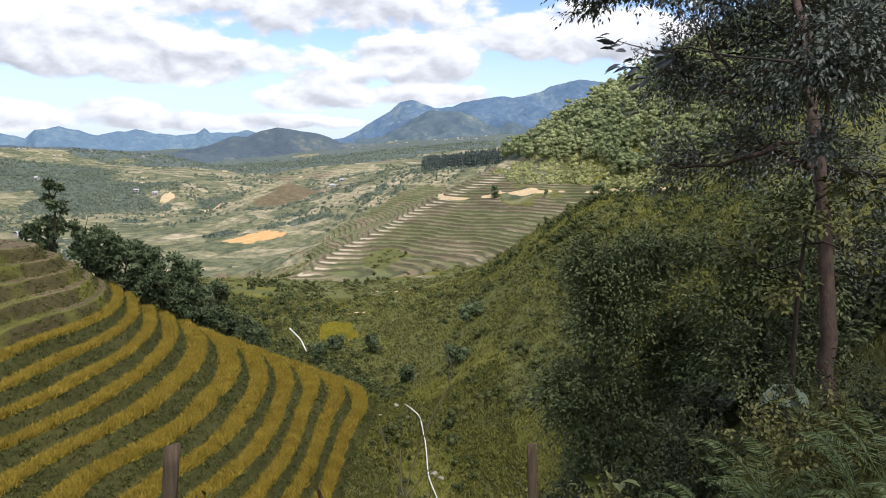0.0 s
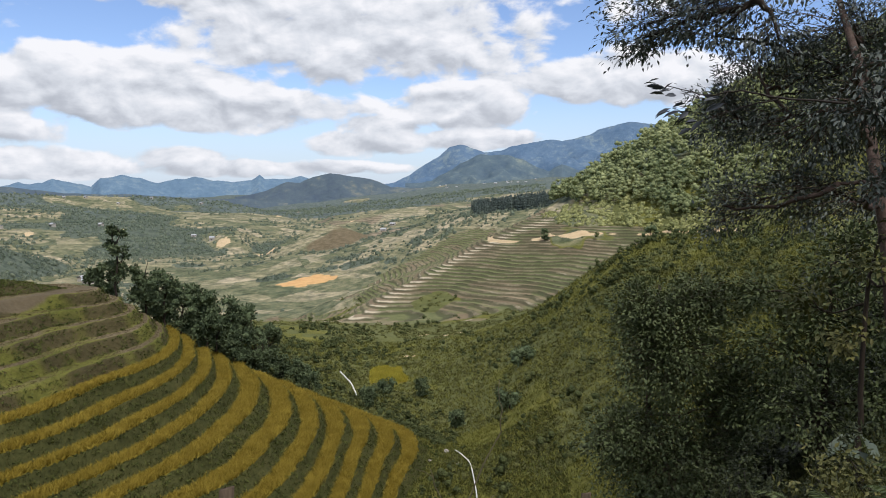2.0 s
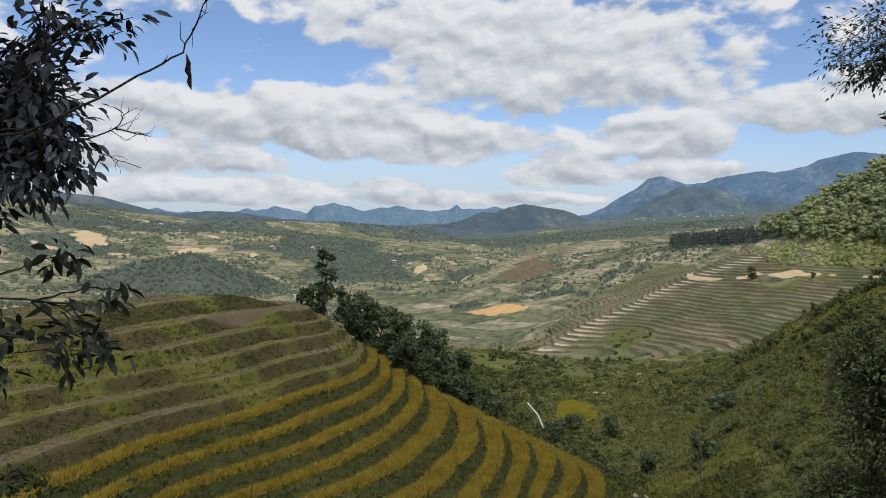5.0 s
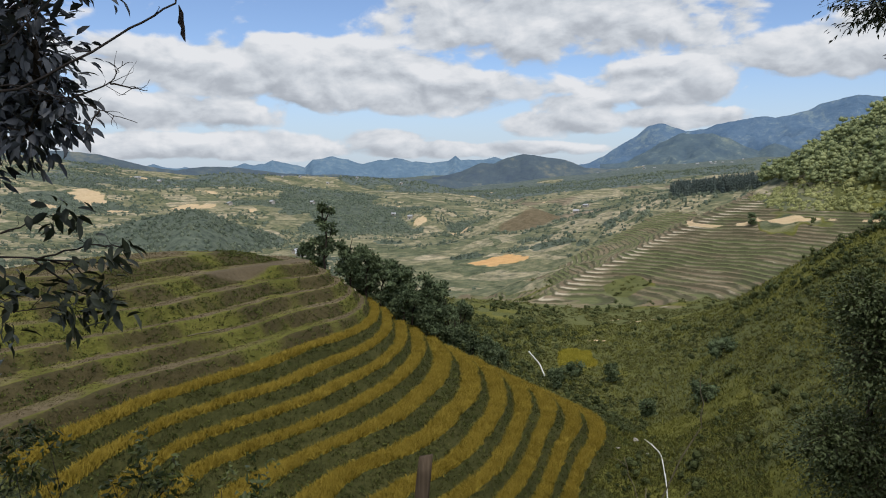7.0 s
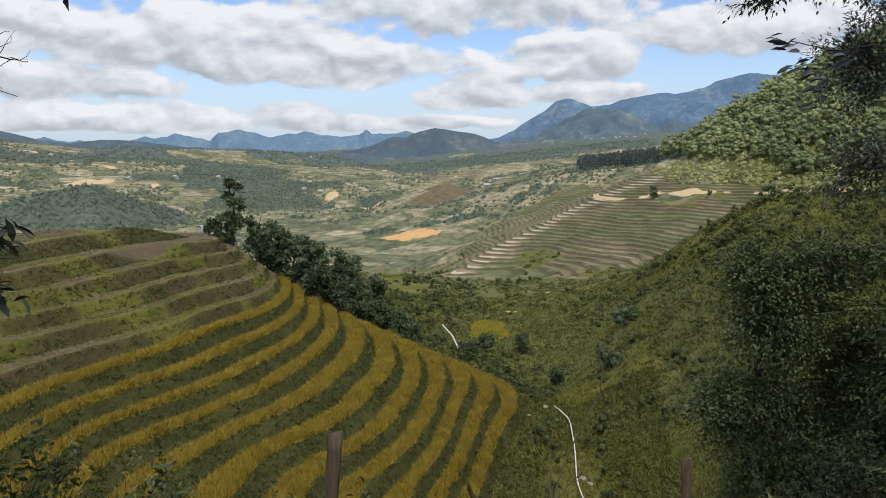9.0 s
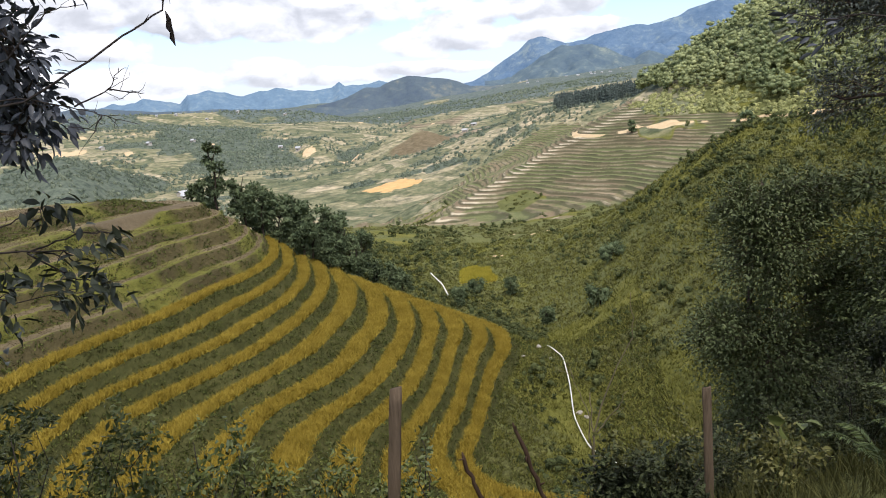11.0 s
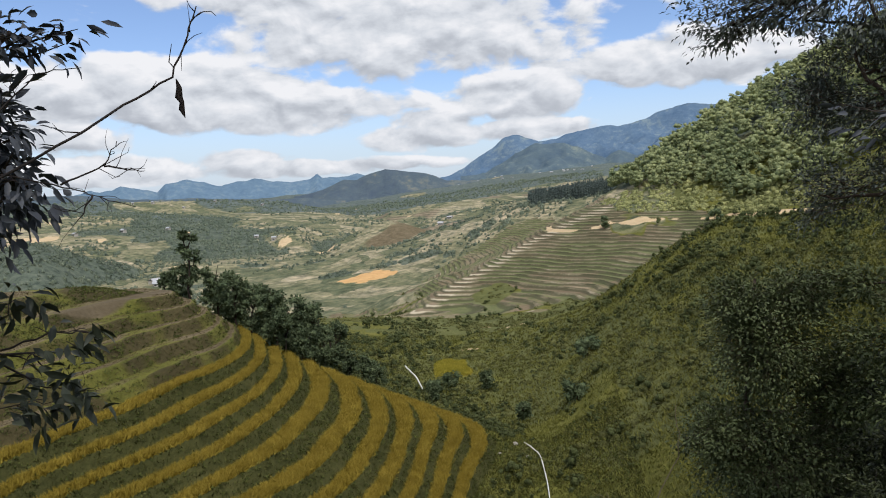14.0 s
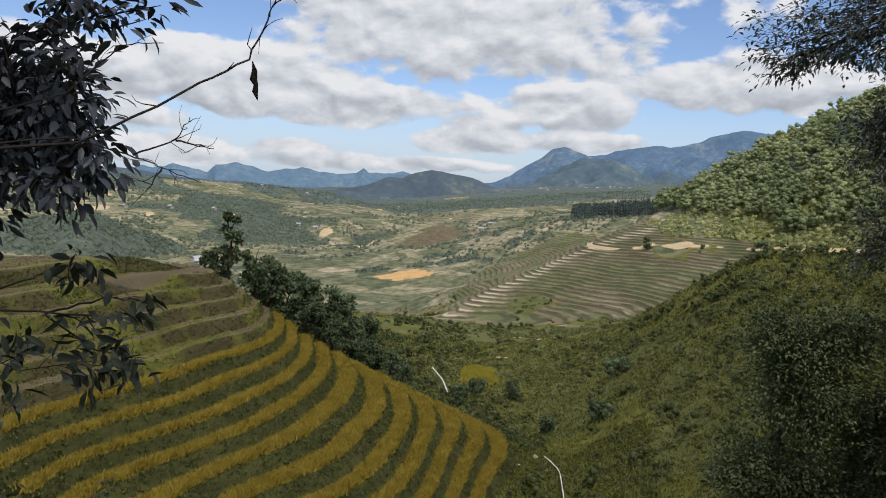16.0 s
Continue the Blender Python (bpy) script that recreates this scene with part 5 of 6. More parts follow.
# ---- scrub, groves and woods ----
def heart_arrays(c, wide, high, rng):
    """Uneven solid hearts of leaf masses, twenty faces each."""
    g = (1 + 5**0.5) / 2
    ball = unit(np.array([(-1, g, 0), (1, g, 0), (-1, -g, 0), (1, -g, 0), (0, -1, g), (0, 1, g), (0, -1, -g), (0, 1, -g), (g, 0, -1), (g, 0, 1), (-g, 0, -1), (-g, 0, 1)], float))
    tris = np.array([(0, 11, 5), (0, 5, 1), (0, 1, 7), (0, 7, 10), (0, 10, 11), (1, 5, 9), (5, 11, 4), (11, 10, 2), (10, 7, 6), (7, 1, 8), (3, 9, 4), (3, 4, 2), (3, 2, 6), (3, 6, 8), (3, 8, 9), (4, 9, 5), (2, 4, 11), (6, 2, 10), (8, 6, 7), (9, 8, 1)])
    n = len(c)
    turn = rng.uniform(0, 6.28, n)
    cs, sn = np.cos(turn)[:, None], np.sin(turn)[:, None]
    x, y, z = ball[:, 0][None] * cs - ball[:, 1][None] * sn, ball[:, 0][None] * sn + ball[:, 1][None] * cs, np.broadcast_to(ball[:, 2], (n, 12))
    r = rng.uniform(0.72, 1.12, (n, 12, 1))
    size = np.stack([wide, wide, high], 1)[:, None]
    verts = (c[:, None] + np.stack([x, y, z], -1) * r * size).reshape(-1, 3)
    return verts, (tris[None] + 12 * np.arange(n)[:, None, None]).reshape(-1, 3)


def clumps(c, wide, high, per, size, rng, heart=0.82):
    """Leaf masses round the points c: a solid heart under small leaf sprays."""
    n = len(c)
    wide, high = np.broadcast_to(wide, n), np.broadcast_to(high, n)
    ball = unit(rng.normal(size=(n * per, 3))) * rng.uniform(0.8, 1.12, (n * per, 1))
    ball[:, 2] = np.abs(ball[:, 2]) * 1.25 - 0.25
    at = np.repeat(c, per, 0) + ball * np.stack([np.repeat(wide, per), np.repeat(wide, per), np.repeat(high, per)], 1)
    long = np.repeat(np.broadcast_to(size, n), per) * rng.uniform(0.6, 1.3, n * per)
    return joined([heart_arrays(c, wide * heart, high * heart, rng), tuft_arrays(at, unit(ball) + rng.normal(size=ball.shape) * 0.5 + [0, 0, 0.15], long, rng)])


def tuft_arrays(at, out, long, rng):
    """Small leaf sprays lying on the surface of a leaf mass, facing out of it."""
    n = len(at)
    out = unit(out)
    way = unit(np.cross(out, rng.normal(size=(n, 3))))
    side = np.cross(out, way)
    long = np.broadcast_to(long, n)[:, None]
    verts = np.stack([at - way * long * 0.5, at + side * long * 0.34 + out * long * 0.1, at + way * long * 0.5 - out * long * 0.12, at - side * long * 0.34 + out * long * 0.1], 1).reshape(-1, 3)
    b = np.arange(n)[:, None] * 4
    return verts, np.concatenate([b + [0, 1, 2], b + [0, 2, 3]], 1).reshape(-1, 3)


def polar(n, rng, a0, a1, d0, d1, power=1.0):
    a = np.radians(rng.uniform(a0, a1, n))
    d = d0 * (d1 / d0) ** (rng.random(n) ** power)
    return -d * np.sin(a), d * np.cos(a), d


def slope_scrub():
    rng = np.random.default_rng(51)
    x, y, d = polar(14000, rng, -24, 30, 44, 480)
    z, cover = land(x, y)
    patch = fbm(x, y, 26.0, 3, 131)
    inside = (terrace_phase(x, y, base_height(x, y)) < 11.0) & (x < -4) & (y < 101) & (y > 26)
    keep = (~inside) & (cover["rice"] < 0.2) & (cover["spur"] < 0.4) & (cover["scrub"] + 0.7 * patch > rng.uniform(0.1, 1.0, len(x)))
    x, y, z, d, patch = x[keep], y[keep], z[keep], d[keep], patch[keep]
    big = rng.random(len(x)) ** 2.2
    wide = (0.35 + 1.15 * big) * (0.75 + 0.5 * smooth(d, 60, 240)) * (1 + 0.6 * patch)
    v, f = clumps(np.stack([x, y, z], 1), wide, wide * rng.uniform(0.45, 0.9, len(x)), 22, 0.14 + 0.0016 * d, rng, 0.66)
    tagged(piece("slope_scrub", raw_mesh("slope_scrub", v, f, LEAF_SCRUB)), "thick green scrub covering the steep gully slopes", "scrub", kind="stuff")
    # dark rounded bushes, thickest along the gully bottom and behind the rice
    x, y, d = polar(7000, rng, -24, 30, 52, 420)
    z, cover = land(x, y)
    side = np.degrees(np.arctan2(-x, y))
    inside = (terrace_phase(x, y, base_height(x, y)) < 11.5) & (x < -4) & (y < 101) & (y > 26)
    gully = np.exp(-(((side - np.interp(d, [52, 75, 108, 150, 190, 260], [-3, 1, 5.5, 9.5, 11, 13])) / 3.2) ** 2)) * (1 - smooth(d, 240, 320))
    behind = smooth(side, 11, 15) * smooth(d, 98, 106) * (1 - smooth(d, 210, 260))
    flank = smooth(-side, 5, 10) * smooth(d, 70, 110)
    keep = (~inside) & (cover["rice"] < 0.2) & (cover["spur"] < 0.3) & (rng.random(len(x)) < 0.05 + 0.5 * gully + 0.6 * behind + 0.22 * flank + 0.5 * smooth(fbm(x, y, 30.0, 3, 133), 0.18, 0.4))
    keep &= ~((np.abs(x - np.interp(y, [54, 60, 67, 75, 82, 89, 94], [5, 2.1, 0, -1.6, -2.1, -3, -5.2])) < 2.2) & (y < 96)) & ~(np.hypot((x - 6.5) / 6.5, (y - 58) / 15) < 1)
    keep &= np.hypot(x + 27, (y - 178) * 0.5) > 9
    x, y, z, d = x[keep], y[keep], z[keep], d[keep]
    wide = (0.6 + 1.5 * rng.random(len(x)) ** 1.5) * (1 + 0.5 * smooth(d, 110, 260))
    tall = wide * rng.uniform(0.6, 1.25, len(x))
    many = 7
    c = np.repeat(np.stack([x, y, z + 0.25 * tall], 1), many, 0) + in_ball(len(x) * many, rng, 0.5) * np.stack([np.repeat(wide, many), np.repeat(wide, many), np.repeat(tall, many)], 1)
    lump = np.repeat(wide, many) * rng.uniform(0.18, 0.45, len(c))
    v, f = clumps(c, lump, lump * rng.uniform(0.7, 1.2, len(c)), 15, np.repeat(0.13 + 0.0013 * d, many), rng, 0.7)
    tagged(piece("dark_bushes", raw_mesh("dark_bushes", v, f, LEAF_BUSH)), "dark rounded bushes crowding the gully and dotted over the flank", "bushes", kind="stuff")
    x, y, d = polar(700, rng, -24, 78, 22, 46)
    z, cover = land(x, y)
    keep = (cover["rice"] < 0.2) & ~((x < -8) & (y > 34))
    x, y, z, d = x[keep], y[keep], z[keep], d[keep]
    wide = rng.uniform(0.2, 0.45, len(x))
    v, f = clumps(np.stack([x, y, z], 1), wide, wide * 0.8, 45, 0.13, rng, 0.5)
    tagged(piece("low_scrub", raw_mesh("low_scrub", v, f, LEAF_SCRUB)), "low green scrub on the slope below the path", "scrub", kind="stuff")
    x, y, d = polar(1150, rng, -40, -10, 14, 60)
    z = height(x, y)
    wide = rng.uniform(0.4, 1.1, len(x))
    v, f = clumps(np.stack([x, y, z], 1), wide, wide * rng.uniform(0.7, 1.3, len(x)), 62, 0.14, rng, 0.5)
    tagged(piece("thicket", raw_mesh("thicket", v, f, LEAF_UNDER)), "dense dark thicket below the roadside trees", "scrub", kind="stuff")
    x, y, d = polar(60000, rng, -24, 30, 40, 240)
    z, cover = land(x, y)
    inside = (terrace_phase(x, y, base_height(x, y)) < 11.0) & (x < -4) & (y < 101) & (y > 26)
    keep = (~inside) & (cover["rice"] < 0.2)
    x, y, z, d = x[keep], y[keep], z[keep], d[keep]
    v, f = blades(len(x), rng, x, y, z - 0.03, 0.3 + 0.0022 * d, 0.03 + 0.0006 * d, 0.6, 3)
    tagged(piece("meadow_grass", raw_mesh("meadow_grass", v, f, GRASS_TALL, False)), "tall rough grass on the gully slopes", "grass", kind="stuff")


def far_woods():
    rng = np.random.default_rng(61)
    x, y, d = polar(1900, rng, -27, -3.5, 412, 600)
    z, cover = land(x, y)
    side = np.degrees(np.arctan2(-x, y))
    keep = (z > -7 - 8 * smooth(-side, 12, 13.5)) & (d > 414)
    x, y, z, d = x[keep], y[keep], z[keep], d[keep]
    # each crown is a heap of smaller leaf masses
    wide = rng.uniform(1.9, 4.8, len(x))
    tall = wide * rng.uniform(0.8, 1.9, len(x))
    many = 8
    ball = in_ball(len(x) * many, rng, 0.35)
    c = np.repeat(np.stack([x, y, z + 2.0 + tall * 0.8], 1), many, 0) + ball * np.stack([np.repeat(wide, many), np.repeat(wide, many), np.repeat(tall, many)], 1) * 0.75
    sub = np.repeat(wide, many) * rng.uniform(0.34, 0.55, len(c))
    v, f = clumps(c, sub, sub * 0.85, 18, 0.75, rng, 0.78)
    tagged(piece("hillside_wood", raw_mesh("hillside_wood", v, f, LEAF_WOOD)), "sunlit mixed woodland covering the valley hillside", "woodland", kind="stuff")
    # bright bushes between the wood and the road
    x, y, d = polar(1500, rng, -20, -3, 400, 470)
    z, cover = land(x, y)
    keep = (z > -20) & (z < -1) & (cover["bare"] < 0.2) & (cover["spur"] < 0.4) & (fbm(x, y, 30.0, 3, 151) > -0.15)
    x, y, z = x[keep], y[keep], z[keep]
    wide = rng.uniform(0.9, 2.6, len(x))
    v, f = clumps(np.stack([x, y, z], 1), wide, wide * rng.uniform(0.7, 1.1, len(x)), 14, 0.8, rng)
    tagged(piece("roadside_bushes", raw_mesh("roadside_bushes", v, f, LEAF_BRIGHT)), "bright yellow-green bushes between the wood and the road", "bushes", kind="stuff")
    x, y, d = polar(2300, rng, -8, 1.8, 690, 960)
    z, cover = land(x, y)
    keep = cover["wood"] + 0.7 * fbm(x, y, 40.0, 3, 153) > 0.45
    x, y, z = x[keep], y[keep], z[keep]
    grown = rng.uniform(0.4, 1.15, len(x))
    pieces = []
    for level in range(5):
        s = 1 - level / 5.5
        c = np.stack([x, y, z + 1 + level * 2.6 * grown], 1)
        pieces.append(clumps(c, 2.1 * s * grown, 1.8 * grown, 6, 1.5, rng))
    v, f = joined(pieces)
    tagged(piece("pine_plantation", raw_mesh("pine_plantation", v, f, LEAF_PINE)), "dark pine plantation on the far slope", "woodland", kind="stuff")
    # scattered valley trees and hedges
    pieces = []
    for count, d0, d1, per in ((14000, 500, 950, 7), (26000, 900, 2100, 4)):
        x, y, d = polar(count, rng, -4, 55, d0, d1)
        z, cover = land(x, y)
        thick = fbm(x, y, 70.0, 4, 141) - 0.12 + 0.7 * np.maximum(cover["wood"], 0.6 * cover["far_wood"])
        keep = (thick > rng.uniform(-0.2, 0.6, len(x))) & (cover["bare"] < 0.3) & (np.maximum(cover["spur"], np.maximum(cover["fallow"], cover["brown"])) < 0.3 * rng.random(len(x)))
        x, y, z, d = x[keep], y[keep], z[keep], d[keep]
        wide = (1.1 + 2.6 * rng.random(len(x)) ** 2) * (0.7 + d / 2600)
        pieces.append(clumps(np.stack([x, y, z], 1), wide, wide * rng.uniform(0.9, 1.6, len(x)), per, 0.6 + d * 0.0011, rng))
    v, f = joined(pieces)
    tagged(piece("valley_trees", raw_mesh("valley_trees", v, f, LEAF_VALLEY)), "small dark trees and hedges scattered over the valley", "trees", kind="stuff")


def grove_tree(at, high, wide, seed, tall=False):
    rng = np.random.default_rng(seed)
    ob = root("grove_tree", at, "slender tall tree with layered branches on the crest" if tall else "dark green rounded tree in the grove on the hill", "tree", "grove on the hill")
    spine = bend((0, 0, -0.4), (rng.normal() * 0.3, rng.normal() * 0.3, high * 0.93), rng, 0.02, 9)
    piece("trunk", raw_mesh("trunk", *tube_arrays(spine, np.linspace(0.16, 0.03, 9), 6), BARK_DARK), ob)
    at, way, hearts = [], [], []
    for k in range(17 if tall else 16):
        s = rng.uniform(0.22, 1.0) if tall else rng.uniform(0.2, 1.0)
        reach = wide * (0.45 + 0.55 * math.sin(s * 2.6)) * rng.uniform(0.5, 1.0)
        turn = rng.uniform(0, 6.28)
        c = np.array([math.cos(turn) * reach * 0.75, math.sin(turn) * reach * 0.75, s * high])
        start = spine[min(8, int(s * 7))]
        piece("limb", raw_mesh("limb", *tube_arrays(bend(start, c, rng, 0.08, 4), np.linspace(0.06, 0.02, 4), 4), BARK_DARK), ob)
        n = 50 if tall else 70
        ball = in_ball(n, rng, 0.42)
        flat = wide * (0.2 if tall else rng.uniform(0.2, 0.36))
        hearts.append(heart_arrays(c[None], np.array([wide * (0.15 if tall else 0.27)]), np.array([flat * 0.8]), rng))
        at.append(c + ball * [wide * 0.36, wide * 0.36, flat])
        way.append(ball + rng.normal(size=(n, 3)) * 0.6)
    at, way = np.vstack(at), np.vstack(way)
    v, f = joined(hearts + [leaf_arrays(at, way, 0.48 * rng.uniform(0.6, 1.3, len(at)), 0.30, rng)])
    piece("crown", raw_mesh("crown", v, f, LEAF_GROVE), ob)
    return ob


def grove():
    rng = np.random.default_rng(71)
    spots = [(28.2, 100, 10.6, 1.7, True)]
    for a, d, h, w in ((26.4, 101, 6.0, 2.3), (25.2, 103, 6.2, 2.4), (24.0, 104, 7.6, 2.6), (22.7, 105, 8.6, 2.8), (21.7, 106, 9.0, 2.9), (20.6, 108, 8.2, 2.6), (19.6, 110, 7.6, 2.5), (18.6, 112, 7.2, 2.4), (17.6, 115, 6.5, 2.3),
                       (16.8, 118, 5.5, 2.2), (25.8, 108, 6.5, 2.4), (23.4, 111, 8.0, 2.6), (21.2, 114, 8.0, 2.7), (19.2, 117, 7.5, 2.5), (17.3, 122, 6.5, 2.4), (28.9, 104, 4.0, 1.9), (29.8, 106, 3.0, 1.6), (15.6, 122, 5.0, 2.1), (14.6, 126, 4.5, 2.0), (22.2, 101, 4.5, 2.0), (20.3, 103, 4.2, 1.9), (18.2, 106, 4.0, 1.8)):
        spots.append((a, d, h, w, False))
    for n, (a, d, h, w, tall) in enumerate(spots):
        x, y = -d * math.sin(radians(a)), d * math.cos(radians(a))
        grove_tree((x, y, ground_at(x, y)), h * (1.0 if tall else rng.uniform(0.95, 1.45)), w * rng.uniform(0.75, 1.05), 200 + n, tall)
    # single trees on the valley flank
    for n, (a, d, h, w) in enumerate(((-1.2, 118, 3.2, 2.4), (-2.2, 150, 4.0, 2.9), (3.0, 128, 3.4, 1.4), (5.8, 160, 4.8, 1.6), (8.6, 165, 3.4, 2.4), (10.0, 150, 4.8, 1.8), (-3.9, 412, 7.5, 3.2), (-11.8, 395, 10.0, 4.6))):
        x, y = -d * math.sin(radians(a)), d * math.cos(radians(a))
        grove_tree((x, y, ground_at(x, y)), h * 0.85, w * 1.1, 240 + n)


rice_strips()
rice_plot()
bank_grass()
slope_scrub()
far_woods()
grove()


# ---- fence, sticks, pipe, stones, houses ----
WOOD_OLD = plain_material("weathered_post_wood", (0.050, 0.037, 0.025), (0.185, 0.140, 0.098), 9, 0.95, 0.03, (6, 6, 0.6), 0.8, 0.01)
STICK = plain_material("dead_stick_bark", (0.022, 0.014, 0.010), (0.085, 0.055, 0.038), 30, 0.95, 0.05, (1, 1, 0.3), 0.8, 0.01)
PIPE = plain_material("white_plastic_pipe", (0.62, 0.62, 0.58), (0.82, 0.82, 0.78), 3, 0.5, 0.4)
STONE = plain_material("pale_stone", (0.22, 0.20, 0.17), (0.46, 0.43, 0.37), 1.5, 0.9, 0.2, (1, 1, 1), 0.8, 0.1)
WALL = plain_material("house_wall", (0.36, 0.33, 0.28), (0.56, 0.52, 0.46), 0.6, 0.9, 0.1)
ROOF = plain_material("pale_metal_roof", (0.34, 0.35, 0.38), (0.62, 0.62, 0.62), 0.5, 0.6, 0.3)
GLASS = plain_material("dark_window", (0.02, 0.02, 0.025), (0.05, 0.05, 0.06), 1.0, 0.2, 0.5)


def split_post(name, foot, top, wide, seed, label):
    """A sawn board set upright as a post: worn corners, a rough slanted end."""
    rng = np.random.default_rng(seed)
    foot, top = np.array(foot, float), np.array(top, float)
    t = np.linspace(0, 1, 12)
    line = foot + (top - foot) * t[:, None]
    a, b, c = wide * 0.5, wide * 0.24, wide * 0.07
    outline = np.array([(-a + c, -b), (a - c, -b), (a, -b + c), (a, b - c), (a - c, b), (-a + c, b), (-a, b - c), (-a, -b + c)])
    ring = line[:, None] + np.concatenate([outline, np.zeros((8, 1))], 1)[None] * (1 + rng.normal(size=(12, 1, 1)) * 0.02)
    ring[1:] += rng.normal(size=(11, 8, 3)) * [wide * 0.018, wide * 0.018, 0]
    ring[-1, :, 2] += outline[:, 0] * 0.22 + rng.normal(size=8) * wide * 0.04
    i, k = np.meshgrid(np.arange(11), np.arange(8), indexing="ij")
    k2 = (k + 1) % 8
    quads = np.stack([i * 8 + k, i * 8 + k2, (i + 1) * 8 + k2, (i + 1) * 8 + k], -1).reshape(-1, 4)
    end = np.array([[88, 88 + n, 89 + n, 89 + n] for n in range(1, 7)])
    tris = np.vstack([quads[:, [0, 1, 2]], quads[:, [0, 2, 3]], end[:, :3]])
    ob = new(name, raw_mesh(name, ring.reshape(-1, 3) - foot, tris, WOOD_OLD, False))
    ob.location = foot
    return tagged(ob, label, "fence post", "fence posts")


def broken_stick(foot, top, wide, seed):
    """A dead branch stuck in the slope: crooked, knotted, snapped off at the top."""
    rng = np.random.default_rng(seed)
    foot, top = np.array(foot, float), np.array(top, float)
    t = np.linspace(0, 1, 16)
    line = foot + (top - foot) * t[:, None] + rng.normal(size=(16, 3)) * [wide * 0.22, wide * 0.15, 0]
    r = wide * 0.5 * (1.05 - 0.25 * t) * rng.uniform(0.85, 1.15, 16)
    r[-1] *= 0.35
    pieces = [tube_arrays(line, r, 8)]
    for k in (7, 11, 14):
        tip = line[k] + unit(rng.normal(size=3) + [0, 0, 0.6]) * wide * 1.6
        pieces.append(tube_arrays(bend(line[k], tip, rng, 0.1, 3), [wide * 0.3, wide * 0.22, wide * 0.1], 5))
    v, f = joined(pieces)
    ob = new("broken_stick", raw_mesh("broken_stick", v - foot, f, STICK, False))
    ob.location = foot
    return tagged(ob, "broken dark knotted stick standing in the slope", "stick", "broken sticks")


split_post("fence_post", (-1.56, 3.70, ground_at(-1.56, 3.70) - 0.15), (-1.45, 3.72, 0.02), 0.078, 1, "weathered brown wooden fence post leaning on the slope")
split_post("fence_post", (0.56, 4.15, ground_at(0.56, 4.15) - 0.15), (0.53, 4.17, -0.15), 0.055, 2, "weathered brown wooden fence post under the bushy tree")
broken_stick((-0.88, 4.05, ground_at(-0.88, 4.05) - 0.1), (-1.10, 4.02, -0.58), 0.034, 3)
broken_stick((-0.45, 4.10, ground_at(-0.45, 4.10) - 0.1), (-0.74, 4.06, -0.37), 0.032, 4)
bare_branch("bare_sapling", "leafless grey sapling with thin upright shoots", [
    [(-0.20, 3.63, ground_at(-0.20, 3.63) - 0.05), (-0.215, 3.63, -0.25), (-0.225, 3.63, 0.04)],
    [(-0.215, 3.63, -0.25), (-0.12, 3.63, 0.08), (0.03, 3.63, 0.40), (0.02, 3.63, 0.66)],
    [(-0.215, 3.63, -0.25), (-0.10, 3.62, -0.10), (-0.005, 3.62, 0.06)],
    [(-0.21, 3.64, -0.45), (-0.24, 3.66, -0.1), (-0.34, 3.66, 0.18)],
], STRAW, 0.0085, "sapling", 0)
shrub(-1.38, 3.78, -0.35, 0.10, LEAF_SHRUB, 0.06, 180, "climbing weed with small green leaves beside the fence post", 3, 28, "weed")


def laid_pipe(name, spots, thick, mat, label, category, lift=0.06, collars=False):
    t = np.linspace(0, len(spots) - 1, 14 * len(spots))
    x, y = (np.interp(t, np.arange(len(spots)), [s[c] for s in spots]) for c in (0, 1))
    for _ in range(12):
        x[1:-1], y[1:-1] = (x[:-2] + 2 * x[1:-1] + x[2:]) / 4, (y[:-2] + 2 * y[1:-1] + y[2:]) / 4
    z = height(x, y)
    for _ in range(6):
        z[1:-1] = np.maximum(z[1:-1], (z[:-2] + 2 * z[1:-1] + z[2:]) / 4)
    line = np.stack([x, y, z + lift], 1)
    v, f = tube_arrays(line, thick, 8)
    ob = new(name, raw_mesh(name, v - line[0], f, mat))
    ob.location = line[0]
    tagged(ob, label, category)
    for k in range(7, len(line) - 1, 7) if collars else ():
        ahead = unit(line[k + 1] - line[k]) * 0.14
        v, f = tube_arrays(np.array([line[k] - ahead, line[k], line[k] + ahead]), thick * 1.45, 8)
        piece("pipe_coupling", raw_mesh("pipe_coupling", v - line[0], f, mat), ob)
    return ob


laid_pipe("water_pipe", [(-5.2, 94), (-3, 88.9), (-2.1, 82), (-1.6, 74.9), (0, 66.9), (2.1, 60.2), (4.1, 56.0)], 0.07, PIPE, "long white plastic water pipe curving down the grassy slope", "pipe", 0.30, True)
laid_pipe("hill_pipe", [(-38.3, 176.7), (-33, 163), (-29.1, 150.2)], 0.16, PIPE, "straight pale pipe on the scrubby slope behind the rice", "pipe", 1.7)
laid_pipe("fallen_pole", [(-44.5, 55.5), (-43.5, 59.4)], 0.07, STRAW, "pale fallen pole on the terrace bank", "pole", 0.25)


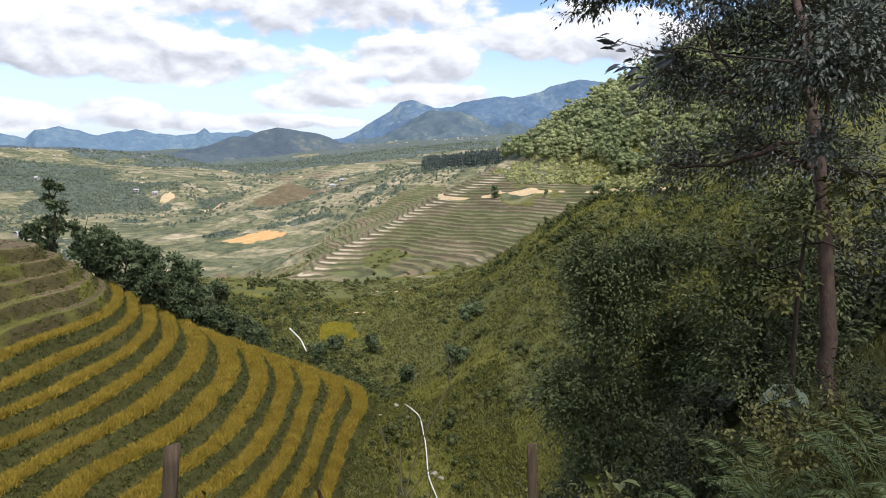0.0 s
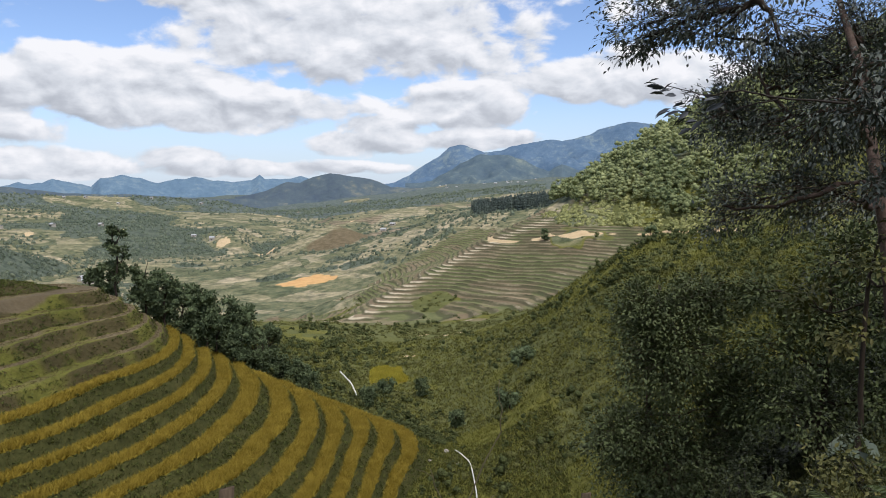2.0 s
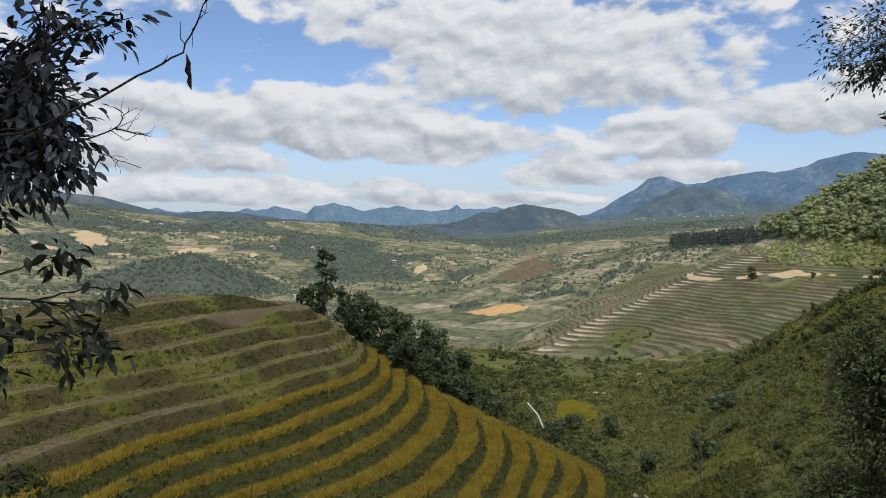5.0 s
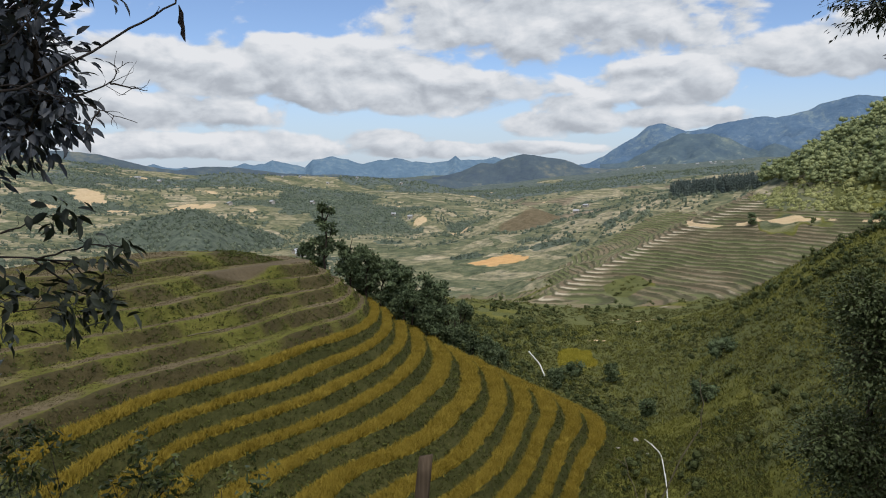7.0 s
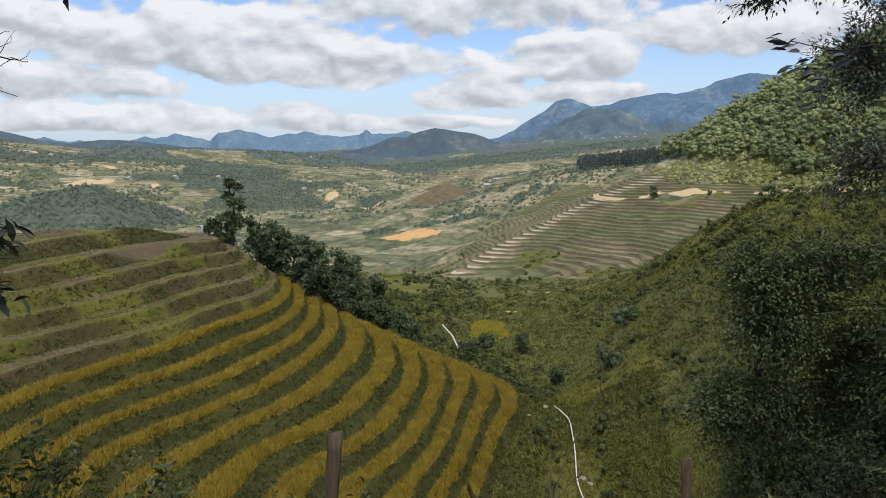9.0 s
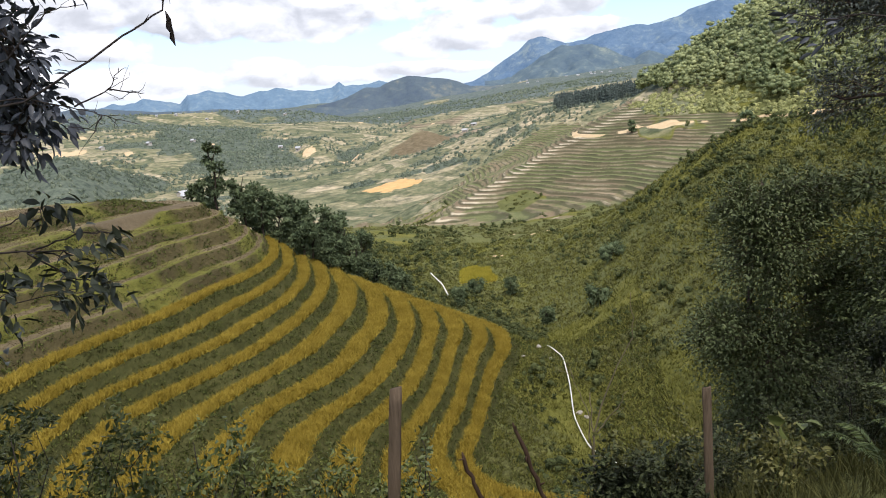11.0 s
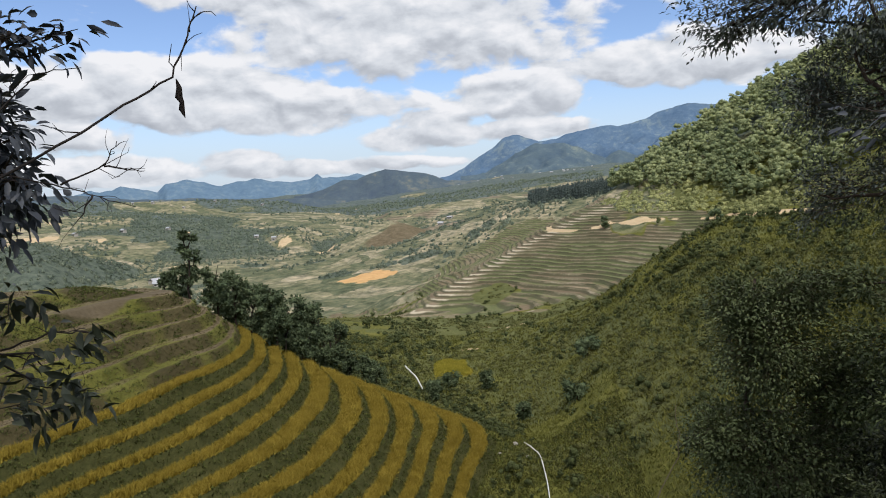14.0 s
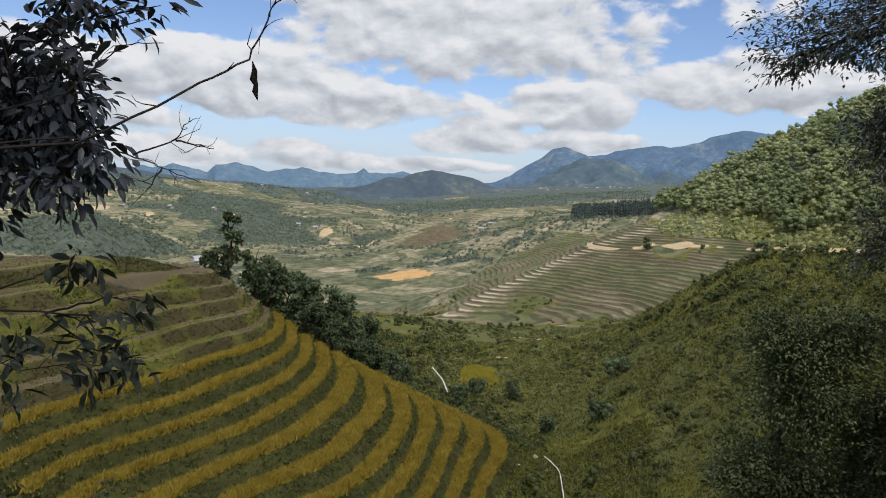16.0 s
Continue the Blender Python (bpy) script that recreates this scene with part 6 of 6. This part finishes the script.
def stone(x, y, size, seed):
    rng = np.random.default_rng(seed)
    bm = bmesh.new()
    bmesh.ops.create_icosphere(bm, subdivisions=2, radius=1.0)
    for vert in bm.verts:
        k = 1 + 0.35 * noise.noise(vert.co * 1.3 + Vector((seed * 3.1, 0, 0)))
        vert.co = Vector((vert.co.x * size * k, vert.co.y * size * 0.7 * k, vert.co.z * size * 0.45 * k))
    me = bpy.data.meshes.new("stone")
    bm.to_mesh(me)
    bm.free()
    me.materials.append(STONE)
    ob = new("stone", me)
    ob.location = (x, y, ground_at(x, y) + size * 0.2)
    ob.rotation_euler = (0, 0, rng.uniform(0, 3))
    return tagged(ob, "pale boulder on the grassy gully slope", "stone", "boulders")


for n, (x, y, size) in enumerate(((-6.3, 92.4, 0.6), (-4.5, 88.2, 0.4), (-1.0, 76.1, 0.45), (-7.9, 86.7, 0.3), (3.1, 56.3, 0.33), (-0.2, 75.0, 0.4), (2.4, 57.2, 0.35))):
    stone(x, y, size, n)


def house(x, y, wide, deep, high, turn, seed):
    z = ground_at(x, y)
    ob = root("house", (x, y, z), "small valley house with pale walls and a pale pitched roof", "house", "houses in the valley")
    ob.rotation_euler = (0, 0, turn)
    bm = bmesh.new()
    bmesh.ops.create_cube(bm, size=1.0)
    bmesh.ops.scale(bm, vec=(wide, deep, high + 3), verts=bm.verts)
    bmesh.ops.translate(bm, vec=(0, 0, (high - 3) / 2), verts=bm.verts)
    part("wall", bm, WALL, ob)
    bm = bmesh.new()
    a, b, e = wide / 2 + 0.5, deep / 2 + 0.6, 0.15
    rows = [[bm.verts.new((sx * a, py, pz)) for sx in (-1, 1)] for py, pz in ((-b, high - 0.3), (0, high + deep * 0.28), (b, high - 0.3), (b, high - 0.3 - e), (0, high + deep * 0.28 - e), (-b, high - 0.3 - e))]
    for i in range(6):
        p0, p1 = rows[i], rows[(i + 1) % 6]
        bm.faces.new((p0[0], p0[1], p1[1], p1[0]))
    for s in (0, 1):
        bm.faces.new([rows[i][s] for i in (0, 1, 4, 5)])
        bm.faces.new([rows[i][s] for i in (1, 2, 3, 4)])
    part("roof", bm, ROOF, ob)
    for k in (-1, 0, 1):
        bm = bmesh.new()
        bmesh.ops.create_cube(bm, size=1.0)
        tall = 2.1 if k == 0 else 1.2
        bmesh.ops.scale(bm, vec=(wide * 0.16, 0.12, tall), verts=bm.verts)
        bmesh.ops.translate(bm, vec=(k * wide * 0.3, -deep / 2, tall / 2 + (0 if k == 0 else 0.9)), verts=bm.verts)
        part("window" if k else "door", bm, GLASS, ob)
    return ob


def hamlets():
    rng = np.random.default_rng(81)
    house(-350, 605, 11, 6, 3.2, 0.4, 0)
    house(-362, 618, 9, 7, 3.5, 1.2, 1)
    for x, y, count, spread in ((-33, 2855, 9, 150), (49, 2568, 7, 110), (-420, 2880, 6, 120), (-383, 954, 2, 30), (-617, 932, 3, 40), (-751, 1524, 5, 80), (-198, 954, 2, 45), (-364, 3600, 5, 150), (-1012, 1140, 3, 50)):
        for _ in range(count):
            house(x + rng.normal() * spread, y + rng.normal() * spread, rng.uniform(5, 9), rng.uniform(4, 6), rng.uniform(2.6, 4.5), rng.uniform(-0.6, 0.6), 0)


hamlets()
